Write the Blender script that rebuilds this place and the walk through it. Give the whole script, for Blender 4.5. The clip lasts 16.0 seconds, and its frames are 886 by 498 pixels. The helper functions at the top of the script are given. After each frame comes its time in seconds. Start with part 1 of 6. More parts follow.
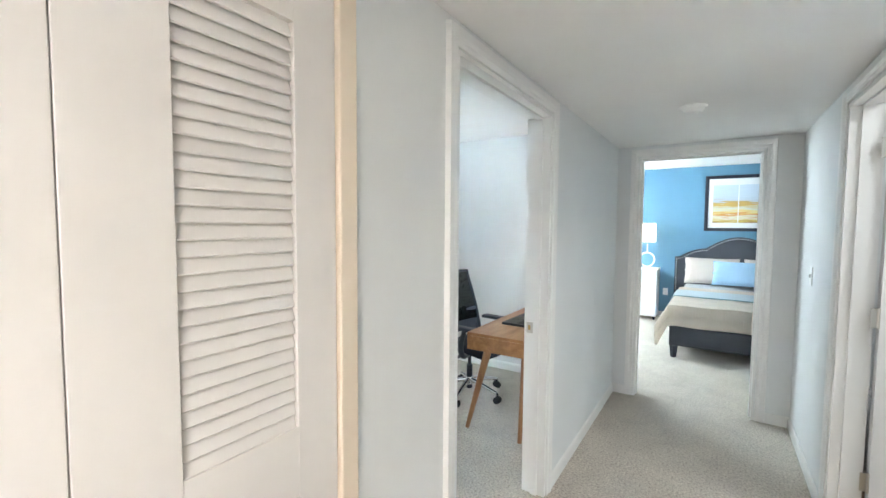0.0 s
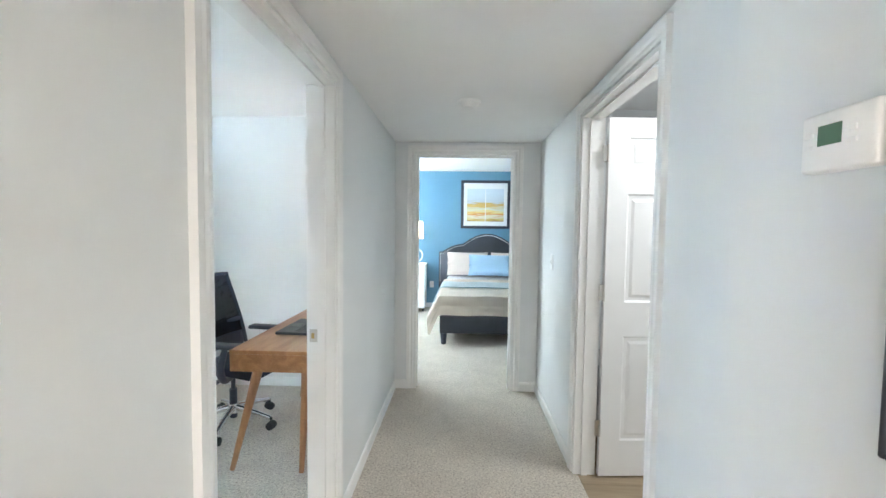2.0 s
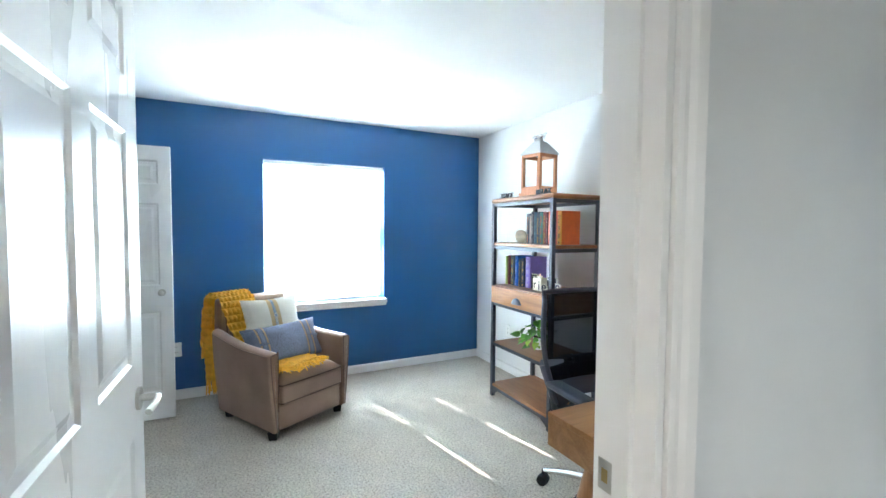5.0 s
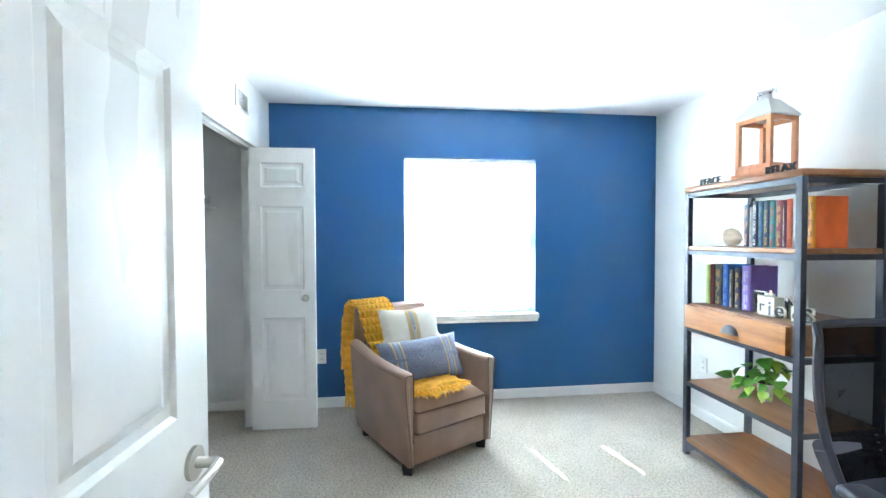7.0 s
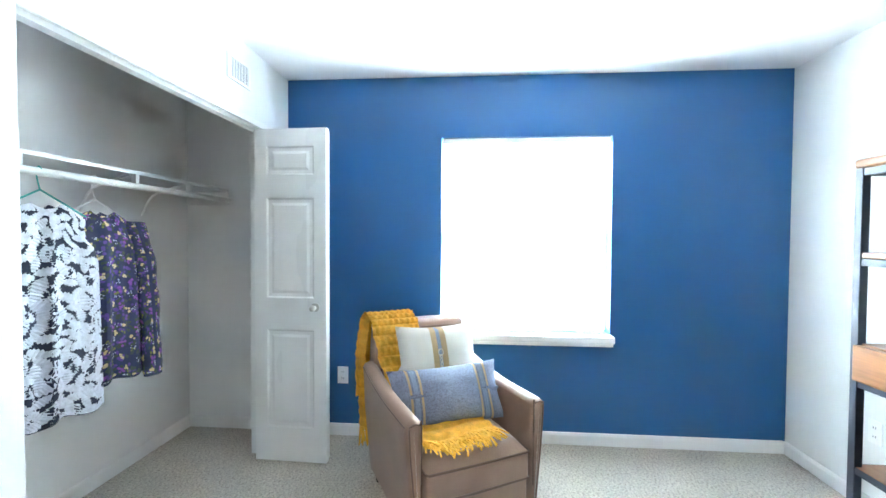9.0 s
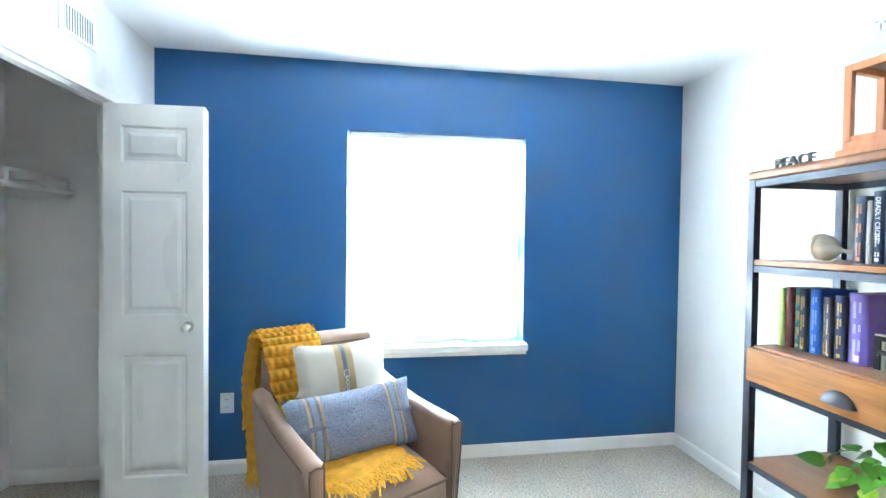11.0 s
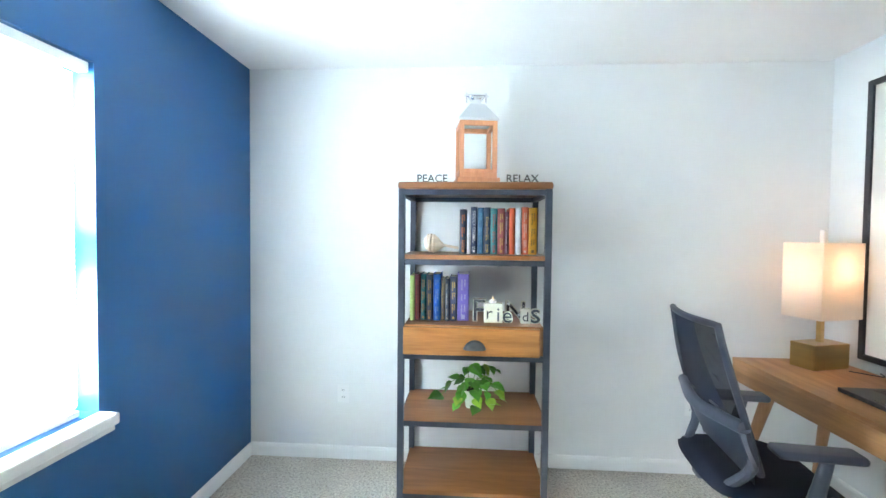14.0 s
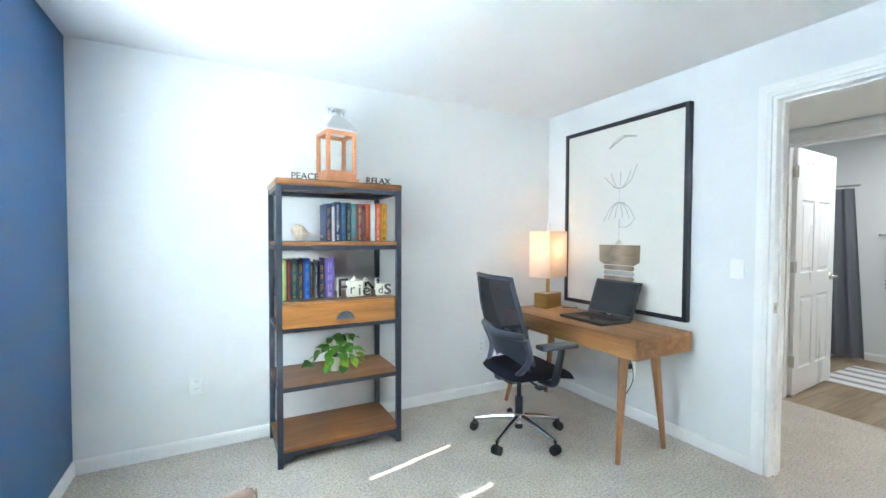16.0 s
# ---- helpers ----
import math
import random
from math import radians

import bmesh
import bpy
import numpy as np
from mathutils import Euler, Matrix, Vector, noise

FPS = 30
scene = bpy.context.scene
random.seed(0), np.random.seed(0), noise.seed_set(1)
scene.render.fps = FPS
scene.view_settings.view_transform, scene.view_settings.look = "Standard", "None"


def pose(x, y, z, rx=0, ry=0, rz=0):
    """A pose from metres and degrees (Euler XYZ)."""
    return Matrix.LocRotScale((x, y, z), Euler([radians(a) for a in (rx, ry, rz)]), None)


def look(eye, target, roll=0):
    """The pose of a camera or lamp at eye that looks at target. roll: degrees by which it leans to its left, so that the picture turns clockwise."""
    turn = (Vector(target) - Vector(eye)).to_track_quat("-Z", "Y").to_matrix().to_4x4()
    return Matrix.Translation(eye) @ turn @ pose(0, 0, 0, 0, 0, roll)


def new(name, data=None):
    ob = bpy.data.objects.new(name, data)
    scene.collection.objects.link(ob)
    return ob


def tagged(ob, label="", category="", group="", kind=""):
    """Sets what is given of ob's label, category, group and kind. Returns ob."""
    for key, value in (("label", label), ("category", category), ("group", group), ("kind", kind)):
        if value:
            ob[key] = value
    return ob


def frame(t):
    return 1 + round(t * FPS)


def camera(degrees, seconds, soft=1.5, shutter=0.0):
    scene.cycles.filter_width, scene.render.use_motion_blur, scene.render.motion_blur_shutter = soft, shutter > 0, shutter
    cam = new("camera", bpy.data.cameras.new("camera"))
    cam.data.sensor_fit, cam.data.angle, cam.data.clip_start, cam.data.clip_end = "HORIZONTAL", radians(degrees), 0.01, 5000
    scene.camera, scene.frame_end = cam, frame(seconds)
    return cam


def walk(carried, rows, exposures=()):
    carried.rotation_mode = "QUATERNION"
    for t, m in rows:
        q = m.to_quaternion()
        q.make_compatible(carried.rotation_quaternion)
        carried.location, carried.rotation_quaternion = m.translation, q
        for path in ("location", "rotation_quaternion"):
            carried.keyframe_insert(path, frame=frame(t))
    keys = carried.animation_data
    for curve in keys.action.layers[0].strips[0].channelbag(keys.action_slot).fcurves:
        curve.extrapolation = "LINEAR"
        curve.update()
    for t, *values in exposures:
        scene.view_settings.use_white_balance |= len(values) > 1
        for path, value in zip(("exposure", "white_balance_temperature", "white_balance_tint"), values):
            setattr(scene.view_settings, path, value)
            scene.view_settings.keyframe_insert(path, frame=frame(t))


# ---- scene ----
cam = camera(93.0, 16.0)
PATH = [
    (0, (-0.037, 0.952, 1.512), (-1.125, 2.626, 1.396), 0.4),
    (0.5, (-0.083, 0.841, 1.498), (-0.809, 2.702, 1.392), 0.4),
    (1, (-0.153, 0.753, 1.472), (-0.543, 2.712, 1.37), 1.0),
    (1.5, (-0.209, 0.937, 1.463), (-0.326, 2.931, 1.364), 0.9),
    (2, (-0.215, 1.252, 1.452), (-0.296, 3.247, 1.35), 0.7),
    (2.5, (-0.201, 1.592, 1.447), (-0.297, 3.587, 1.342), 1.0),
    (3, (-0.205, 1.911, 1.439), (-0.309, 3.905, 1.333), 0.9),
    (3.5, (-0.188, 2.167, 1.428), (-0.482, 4.143, 1.325), 0.5),
    (4, (-0.26, 2.358, 1.409), (-1.14, 4.151, 1.305), 0.0),
    (4.5, (-0.346, 2.47, 1.396), (-1.778, 3.864, 1.312), 0.4),
    (5, (-0.336, 2.53, 1.404), (-2.125, 3.419, 1.313), 0.4),
    (7.5, (-1.135, 2.763, 1.35), (-3.131, 2.882, 1.292), 0.3),
    (7.8, (-1.27, 2.846, 1.365), (-3.269, 2.851, 1.301), 0.5),
    (8, (-1.35, 2.905, 1.353), (-3.347, 2.829, 1.296), 0.3),
    (8.2, (-1.425, 2.962, 1.352), (-3.418, 2.805, 1.3), 0.3),
    (10.5, (-1.64, 3.002, 1.339), (-3.637, 2.891, 1.297), 0.7),
    (11, (-1.775, 2.956, 1.367), (-3.753, 3.254, 1.323), 0.7),
    (11.5, (-2.016, 2.976, 1.392), (-3.863, 3.741, 1.355), 0.7),
    (12, (-2.261, 2.995, 1.424), (-3.865, 4.188, 1.355), 0.5),
    (12.5, (-2.405, 2.994, 1.412), (-3.756, 4.467, 1.349), 0.7),
    (13, (-2.542, 2.87, 1.426), (-3.577, 4.58, 1.351), 0.6),
    (13.5, (-2.741, 2.697, 1.411), (-3.355, 4.599, 1.34), 0.7),
    (14, (-2.965, 2.401, 1.394), (-3.092, 4.396, 1.333), 0.6),
    (14.5, (-3.056, 2.211, 1.397), (-2.883, 4.203, 1.33), 0.5),
    (15, (-3.19, 2.037, 1.386), (-2.765, 3.99, 1.331), 0.2),
    (15.5, (-3.374, 1.952, 1.349), (-2.696, 3.833, 1.299), 0.2),
    (16, (-3.587, 1.956, 1.332), (-2.657, 3.726, 1.274), 0.2),
]
walk(cam, [(t, look(eye, target, roll)) for t, eye, target, roll in PATH], [(0, 2.56), (3.2, 2.58), (4, 2.52), (5, 2.50), (7.3, 2.86), (10.6, 2.92), (12.2, 2.68), (13.2, 2.55), (16, 2.53)])

# ---- world, sun, large lights ----
SUN_AZ, SUN_EL = 257.3, 41.3
world = bpy.data.worlds.new("sky")
scene.world = world
world.use_nodes = True
wn = world.node_tree.nodes
sky = wn.new("ShaderNodeTexSky")
sky.sky_type = "NISHITA"
sky.sun_disc = False
sky.sun_elevation, sky.sun_rotation = radians(SUN_EL), radians(SUN_AZ)
world.node_tree.links.new(sky.outputs[0], wn["Background"].inputs[0])
wn["Background"].inputs[1].default_value = 0.15


def lamp(name, kind, energy, colour, m, **kw):
    data = bpy.data.lights.new(name, kind)
    data.energy, data.color = energy, colour
    if kind == "SUN":
        data.angle = radians(0.5)
    if kind == "AREA":
        data.shape, data.size, data.size_y = "RECTANGLE", kw["sx"], kw["sy"]
    if kind == "POINT":
        data.shadow_soft_size = kw["r"]
    ob = new(name, data)
    ob.matrix_world = m
    return ob


sun_way = Vector((0.979, 0.22, -0.88))
lamp("sun", "SUN", 4.5, (1.0, 0.95, 0.88), look((-10, 0, 9), Vector((-10, 0, 9)) + sun_way))
# sky light in the two window openings, and the warm ceiling lamp of the room behind the start
lamp("office_window_light", "AREA", 45, (0.74, 0.905, 1.0), look((-4.56, 3.31, 1.37), (0, 3.31, 1.37)), sx=1.08, sy=1.27)
lamp("bedroom_window_light", "AREA", 58, (0.78, 0.93, 1.0), look((-2.5, 7.2, 1.45), (2, 7.2, 1.3)), sx=1.5, sy=1.3)
lamp("entry_ceiling_light", "AREA", 10, (1.0, 0.93, 0.875), look((0.14, -0.45, 2.15), (0.14, -0.45, 0)), sx=0.35, sy=0.35)
lamp("bath_ceiling_light", "AREA", 4.4, (0.94, 0.98, 1.0), look((1.4, 3.3, 2.38), (1.4, 3.3, 0)), sx=0.9, sy=0.6)

# ---- materials ----


def mat(name, colour, rough=0.5, metal=0.0, vary=0.06, scale=3.0, fine=0.0, fine_scale=300.0, bump=0.0, bump_scale=400.0, stretch=(1, 1, 1), spec=0.5, piece=0.0, rough_vary=0.05):
    """Plain paint-like surface with large soft variation, fine grain and relief."""
    m = bpy.data.materials.new(name)
    m.use_nodes = True
    t, n = m.node_tree, m.node_tree.nodes
    b = n["Principled BSDF"]
    b.inputs["Metallic"].default_value = metal
    b.inputs["Specular IOR Level"].default_value = spec
    co = n.new("ShaderNodeTexCoord")
    mp = n.new("ShaderNodeMapping")
    mp.inputs["Scale"].default_value = stretch
    t.links.new(co.outputs["Object"], mp.inputs[0])
    n1 = n.new("ShaderNodeTexNoise")
    n1.inputs["Scale"].default_value, n1.inputs["Detail"].default_value = scale, 4
    t.links.new(mp.outputs[0], n1.inputs[0])
    n2 = n.new("ShaderNodeTexNoise")
    n2.inputs["Scale"].default_value, n2.inputs["Detail"].default_value = fine_scale, 2
    t.links.new(mp.outputs[0], n2.inputs[0])
    r1 = n.new("ShaderNodeMapRange")
    r1.inputs[1].default_value, r1.inputs[2].default_value = 0.3, 0.7
    r1.inputs[3].default_value, r1.inputs[4].default_value = 1 - vary, 1 + vary
    t.links.new(n1.outputs[0], r1.inputs[0])
    r2 = n.new("ShaderNodeMapRange")
    r2.inputs[1].default_value, r2.inputs[2].default_value = 0.3, 0.7
    r2.inputs[3].default_value, r2.inputs[4].default_value = 1 - fine, 1 + fine
    t.links.new(n2.outputs[0], r2.inputs[0])
    mu = n.new("ShaderNodeMath")
    mu.operation = "MULTIPLY"
    t.links.new(r1.outputs[0], mu.inputs[0])
    t.links.new(r2.outputs[0], mu.inputs[1])
    last = mu.outputs[0]
    if piece:
        oi = n.new("ShaderNodeObjectInfo")
        r3 = n.new("ShaderNodeMapRange")
        r3.inputs[3].default_value, r3.inputs[4].default_value = 1 - piece, 1 + piece
        t.links.new(oi.outputs["Random"], r3.inputs[0])
        m3 = n.new("ShaderNodeMath")
        m3.operation = "MULTIPLY"
        t.links.new(last, m3.inputs[0])
        t.links.new(r3.outputs[0], m3.inputs[1])
        last = m3.outputs[0]
    mix = n.new("ShaderNodeVectorMath")
    mix.operation = "SCALE"
    mix.inputs[0].default_value = colour
    t.links.new(last, mix.inputs["Scale"])
    t.links.new(mix.outputs[0], b.inputs["Base Color"])
    rr = n.new("ShaderNodeMapRange")
    rr.inputs[3].default_value, rr.inputs[4].default_value = max(0.02, rough - rough_vary), min(1, rough + rough_vary)
    t.links.new(n1.outputs[0], rr.inputs[0])
    t.links.new(rr.outputs[0], b.inputs["Roughness"])
    if bump:
        n3 = n.new("ShaderNodeTexNoise")
        n3.inputs["Scale"].default_value, n3.inputs["Detail"].default_value = bump_scale, 3
        t.links.new(mp.outputs[0], n3.inputs[0])
        bp = n.new("ShaderNodeBump")
        bp.inputs["Strength"].default_value, bp.inputs["Distance"].default_value = bump, 0.002
        t.links.new(n3.outputs[0], bp.inputs["Height"])
        t.links.new(bp.outputs[0], b.inputs["Normal"])
    return m


def wood(name, dark, light, axis=0, rough=0.4, piece=0.0, size=1.0):
    """Stained wood with grain along one axis."""
    m = bpy.data.materials.new(name)
    m.use_nodes = True
    t, n = m.node_tree, m.node_tree.nodes
    b = n["Principled BSDF"]
    co = n.new("ShaderNodeTexCoord")
    mp = n.new("ShaderNodeMapping")
    s = [14.0 * size, 14.0 * size, 14.0 * size]
    s[axis] = 1.1 * size
    mp.inputs["Scale"].default_value = s
    t.links.new(co.outputs["Object"], mp.inputs[0])
    off = mp.outputs[0]
    if piece:
        oi = n.new("ShaderNodeObjectInfo")
        ad = n.new("ShaderNodeVectorMath")
        ad.operation = "MULTIPLY_ADD"
        ad.inputs[1].default_value = (37, 11, 23)
        t.links.new(oi.outputs["Random"], ad.inputs[0])
        t.links.new(mp.outputs[0], ad.inputs[2])
        off = ad.outputs[0]
    n1 = n.new("ShaderNodeTexNoise")
    n1.inputs["Scale"].default_value, n1.inputs["Detail"].default_value, n1.inputs["Distortion"].default_value = 1.0, 6, 1.2
    t.links.new(off, n1.inputs[0])
    n2 = n.new("ShaderNodeTexNoise")
    n2.inputs["Scale"].default_value, n2.inputs["Detail"].default_value = 9.0, 3
    t.links.new(off, n2.inputs[0])
    mx = n.new("ShaderNodeMix")
    mx.inputs["Factor"].default_value = 0.3
    t.links.new(n1.outputs[0], mx.inputs[2])
    t.links.new(n2.outputs[0], mx.inputs[3])
    cr = n.new("ShaderNodeValToRGB")
    cr.color_ramp.elements[0].position, cr.color_ramp.elements[0].color = 0.32, (*dark, 1)
    cr.color_ramp.elements[1].position, cr.color_ramp.elements[1].color = 0.66, (*light, 1)
    t.links.new(mx.outputs[0], cr.inputs[0])
    t.links.new(cr.outputs[0], b.inputs["Base Color"])
    rr = n.new("ShaderNodeMapRange")
    rr.inputs[3].default_value, rr.inputs[4].default_value = rough + 0.1, rough - 0.08
    t.links.new(n1.outputs[0], rr.inputs[0])
    t.links.new(rr.outputs[0], b.inputs["Roughness"])
    bp = n.new("ShaderNodeBump")
    bp.inputs["Strength"].default_value, bp.inputs["Distance"].default_value = 0.15, 0.001
    t.links.new(n2.outputs[0], bp.inputs["Height"])
    t.links.new(bp.outputs[0], b.inputs["Normal"])
    return m


def carpet_material():
    m = bpy.data.materials.new("carpet")
    m.use_nodes = True
    t, n = m.node_tree, m.node_tree.nodes
    b = n["Principled BSDF"]
    b.inputs["Roughness"].default_value = 0.95
    b.inputs["Specular IOR Level"].default_value = 0.1
    b.inputs["Sheen Weight"].default_value = 0.15
    co = n.new("ShaderNodeTexCoord")
    tuft = n.new("ShaderNodeTexNoise")
    tuft.inputs["Scale"].default_value, tuft.inputs["Detail"].default_value, tuft.inputs["Roughness"].default_value = 80, 5, 0.8
    t.links.new(co.outputs["Object"], tuft.inputs[0])
    patch = n.new("ShaderNodeTexNoise")
    patch.inputs["Scale"].default_value, patch.inputs["Detail"].default_value, patch.inputs["Distortion"].default_value = 5, 3, 0.8
    t.links.new(co.outputs["Object"], patch.inputs[0])
    cr = n.new("ShaderNodeValToRGB")
    e = cr.color_ramp.elements
    e[0].position, e[0].color = 0.35, (0.25, 0.21, 0.17, 1)
    e[1].position, e[1].color = 0.63, (0.72, 0.66, 0.58, 1)
    mid = e.new(0.48)
    mid.color = (0.52, 0.47, 0.405, 1)
    t.links.new(tuft.outputs[0], cr.inputs[0])
    rg = n.new("ShaderNodeMapRange")
    rg.inputs[1].default_value, rg.inputs[2].default_value, rg.inputs[3].default_value, rg.inputs[4].default_value = 0.35, 0.65, 0.94, 1.05
    t.links.new(patch.outputs[0], rg.inputs[0])
    sc = n.new("ShaderNodeVectorMath")
    sc.operation = "SCALE"
    t.links.new(cr.outputs[0], sc.inputs[0])
    t.links.new(rg.outputs[0], sc.inputs["Scale"])
    t.links.new(sc.outputs[0], b.inputs["Base Color"])
    bp = n.new("ShaderNodeBump")
    bp.inputs["Strength"].default_value, bp.inputs["Distance"].default_value = 0.8, 0.006
    t.links.new(tuft.outputs[0], bp.inputs["Height"])
    t.links.new(bp.outputs[0], b.inputs["Normal"])
    return m


def see_through(name, colour, amount, rough=0.9, weave=0.0):
    """Thin cloth or plastic that passes part of the light."""
    m = bpy.data.materials.new(name)
    m.use_nodes = True
    t, n = m.node_tree, m.node_tree.nodes
    b = n["Principled BSDF"]
    b.inputs["Base Color"].default_value = (*colour, 1)
    b.inputs["Roughness"].default_value = rough
    tr = n.new("ShaderNodeBsdfTranslucent")
    tr.inputs[0].default_value = (*colour, 1)
    mx = n.new("ShaderNodeMixShader")
    mx.inputs[0].default_value = amount
    t.links.new(b.outputs[0], mx.inputs[1])
    t.links.new(tr.outputs[0], mx.inputs[2])
    t.links.new(mx.outputs[0], n["Material Output"].inputs[0])
    if weave:
        co = n.new("ShaderNodeTexCoord")
        ns = n.new("ShaderNodeTexNoise")
        ns.inputs["Scale"].default_value = 500
        t.links.new(co.outputs["Object"], ns.inputs[0])
        bp = n.new("ShaderNodeBump")
        bp.inputs["Strength"].default_value, bp.inputs["Distance"].default_value = weave, 0.001
        t.links.new(ns.outputs[0], bp.inputs["Height"])
        t.links.new(bp.outputs[0], b.inputs["Normal"])
    return m


def mesh_fabric(name, colour, open_part):
    """Knitted net: fine holes let the view through."""
    m = bpy.data.materials.new(name)
    m.use_nodes = True
    t, n = m.node_tree, m.node_tree.nodes
    b = n["Principled BSDF"]
    b.inputs["Base Color"].default_value = (*colour, 1)
    b.inputs["Roughness"].default_value = 0.95
    b.inputs["Specular IOR Level"].default_value = 0.12
    tp = n.new("ShaderNodeBsdfTransparent")
    mx = n.new("ShaderNodeMixShader")
    mx.inputs[0].default_value = open_part
    t.links.new(b.outputs[0], mx.inputs[1])
    t.links.new(tp.outputs[0], mx.inputs[2])
    t.links.new(mx.outputs[0], n["Material Output"].inputs[0])
    return m


def glass_material():
    m = bpy.data.materials.new("clear_glass")
    m.use_nodes = True
    b = m.node_tree.nodes["Principled BSDF"]
    b.inputs["Transmission Weight"].default_value = 1
    b.inputs["Roughness"].default_value = 0.02
    b.inputs["IOR"].default_value = 1.02
    b.inputs["Base Color"].default_value = (0.97, 0.99, 0.99, 1)
    return m


def glow(name, colour, strength):
    m = bpy.data.materials.new(name)
    m.use_nodes = True
    b = m.node_tree.nodes["Principled BSDF"]
    b.inputs["Emission Color"].default_value = (*colour, 1)
    b.inputs["Emission Strength"].default_value = strength
    return m


def bands(name, stops, axis=2, low=0.0, high=1.0, noise_amt=0.08, nscale=(2, 2, 30), rough=0.8, fine=0.0, hold=False):
    """Colour bands along one object axis, frayed by stretched noise (prints, stripes)."""
    m = bpy.data.materials.new(name)
    m.use_nodes = True
    t, n = m.node_tree, m.node_tree.nodes
    b = n["Principled BSDF"]
    b.inputs["Roughness"].default_value = rough
    co = n.new("ShaderNodeTexCoord")
    sp = n.new("ShaderNodeSeparateXYZ")
    t.links.new(co.outputs["Object"], sp.inputs[0])
    rg = n.new("ShaderNodeMapRange")
    rg.inputs[1].default_value, rg.inputs[2].default_value = low, high
    t.links.new(sp.outputs[axis], rg.inputs[0])
    mp = n.new("ShaderNodeMapping")
    mp.inputs["Scale"].default_value = nscale
    t.links.new(co.outputs["Object"], mp.inputs[0])
    ns = n.new("ShaderNodeTexNoise")
    ns.inputs["Scale"].default_value, ns.inputs["Detail"].default_value = 1, 5
    t.links.new(mp.outputs[0], ns.inputs[0])
    ma = n.new("ShaderNodeMath")
    ma.operation = "MULTIPLY_ADD"
    ma.inputs[1].default_value = noise_amt
    t.links.new(ns.outputs[0], ma.inputs[0])
    t.links.new(rg.outputs[0], ma.inputs[2])
    su = n.new("ShaderNodeMath")
    su.operation = "SUBTRACT"
    su.inputs[1].default_value = noise_amt / 2
    t.links.new(ma.outputs[0], su.inputs[0])
    cr = n.new("ShaderNodeValToRGB")
    cr.color_ramp.interpolation = "CONSTANT" if hold else "LINEAR"
    e = cr.color_ramp.elements
    e[0].position, e[0].color = stops[0][0], (*stops[0][1], 1)
    e[1].position, e[1].color = stops[-1][0], (*stops[-1][1], 1)
    for p, c in stops[1:-1]:
        e.new(p).color = (*c, 1)
    t.links.new(su.outputs[0], cr.inputs[0])
    t.links.new(cr.outputs[0], b.inputs["Base Color"])
    return m


WALL = mat("wall_paint_pale_grey", (0.84, 0.845, 0.838), 0.6, vary=0.025, scale=1.5, bump=0.12, bump_scale=180)
# whiter than WALL to make up for light missing in the closet
CLOSET = mat("closet_paint_lifted", (0.93, 0.93, 0.925), 0.6, vary=0.02, scale=1.5, bump=0.1, bump_scale=180)
WALL_HALL = mat("wall_paint_hall", (0.80, 0.82, 0.825), 0.55, vary=0.03, scale=1.5, bump=0.12, bump_scale=180)
BLUE = mat("wall_paint_deep_blue", (0.022, 0.125, 0.315), 0.33, vary=0.05, scale=1.2, bump=0.10, bump_scale=160, spec=0.45)
BLUE_BED = mat("wall_paint_mid_blue", (0.115, 0.275, 0.42), 0.5, vary=0.05, scale=1.2, bump=0.1, bump_scale=160)
CEIL = mat("ceiling_paint", (0.92, 0.92, 0.915), 0.8, vary=0.02, scale=2, bump=0.25, bump_scale=140)
TRIM = mat("trim_paint_white", (0.88, 0.88, 0.87), 0.32, vary=0.02, scale=3)
DOOR = mat("door_paint_white", (0.89, 0.89, 0.885), 0.28, vary=0.02, scale=4, bump=0.05, bump_scale=300, stretch=(1, 1, 0.15))
LOUVRE = mat("louvre_door_paint", (0.80, 0.772, 0.75), 0.4, vary=0.03, scale=4)
# trim colour with the entry lamp's warm light mixed in
WARM_LIT_TRIM = mat("trim_paint_warm_lit", (0.86, 0.74, 0.60), 0.4, vary=0.03, scale=3)
CARPET = carpet_material()
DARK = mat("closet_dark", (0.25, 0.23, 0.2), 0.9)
STEEL = mat("satin_nickel", (0.62, 0.60, 0.56), 0.28, 1.0, vary=0.05)
CHROME = mat("polished_aluminium", (0.78, 0.78, 0.80), 0.14, 1.0, vary=0.04)
IRON = mat("painted_dark_steel", (0.050, 0.060, 0.085), 0.40, 0.2, vary=0.15, scale=8, bump=0.1)
SHELF_WOOD = wood("shelf_wood", (0.21, 0.080, 0.028), (0.34, 0.142, 0.052), 0, 0.3)
DRAWER_WOOD = wood("drawer_wood", (0.28, 0.105, 0.028), (0.52, 0.22, 0.063), 0, 0.35)
DESK_WOOD = wood("desk_wood", (0.28, 0.12, 0.045), (0.48, 0.235, 0.095), 1, 0.38)
LEG_WOOD = wood("leg_wood", (0.26, 0.115, 0.05), (0.45, 0.22, 0.10), 2, 0.4)
LANTERN_WOOD = wood("lantern_wood", (0.55, 0.20, 0.095), (0.74, 0.34, 0.17), 2, 0.5)
BLACK = mat("black_plastic", (0.036, 0.043, 0.064), 0.42, vary=0.1, bump=0.1)
# black seat cloth and mesh, with a blue reflection tinted into both colours
BLACK_CLOTH = mat("black_cloth", (0.022, 0.028, 0.055), 0.85, vary=0.15, fine=0.3, fine_scale=900, bump=0.4, bump_scale=900)
NET = mesh_fabric("black_mesh", (0.016, 0.022, 0.042), 0.10)
BLACK_FRAME = mat("black_frame", (0.034, 0.038, 0.050), 0.35, vary=0.1)
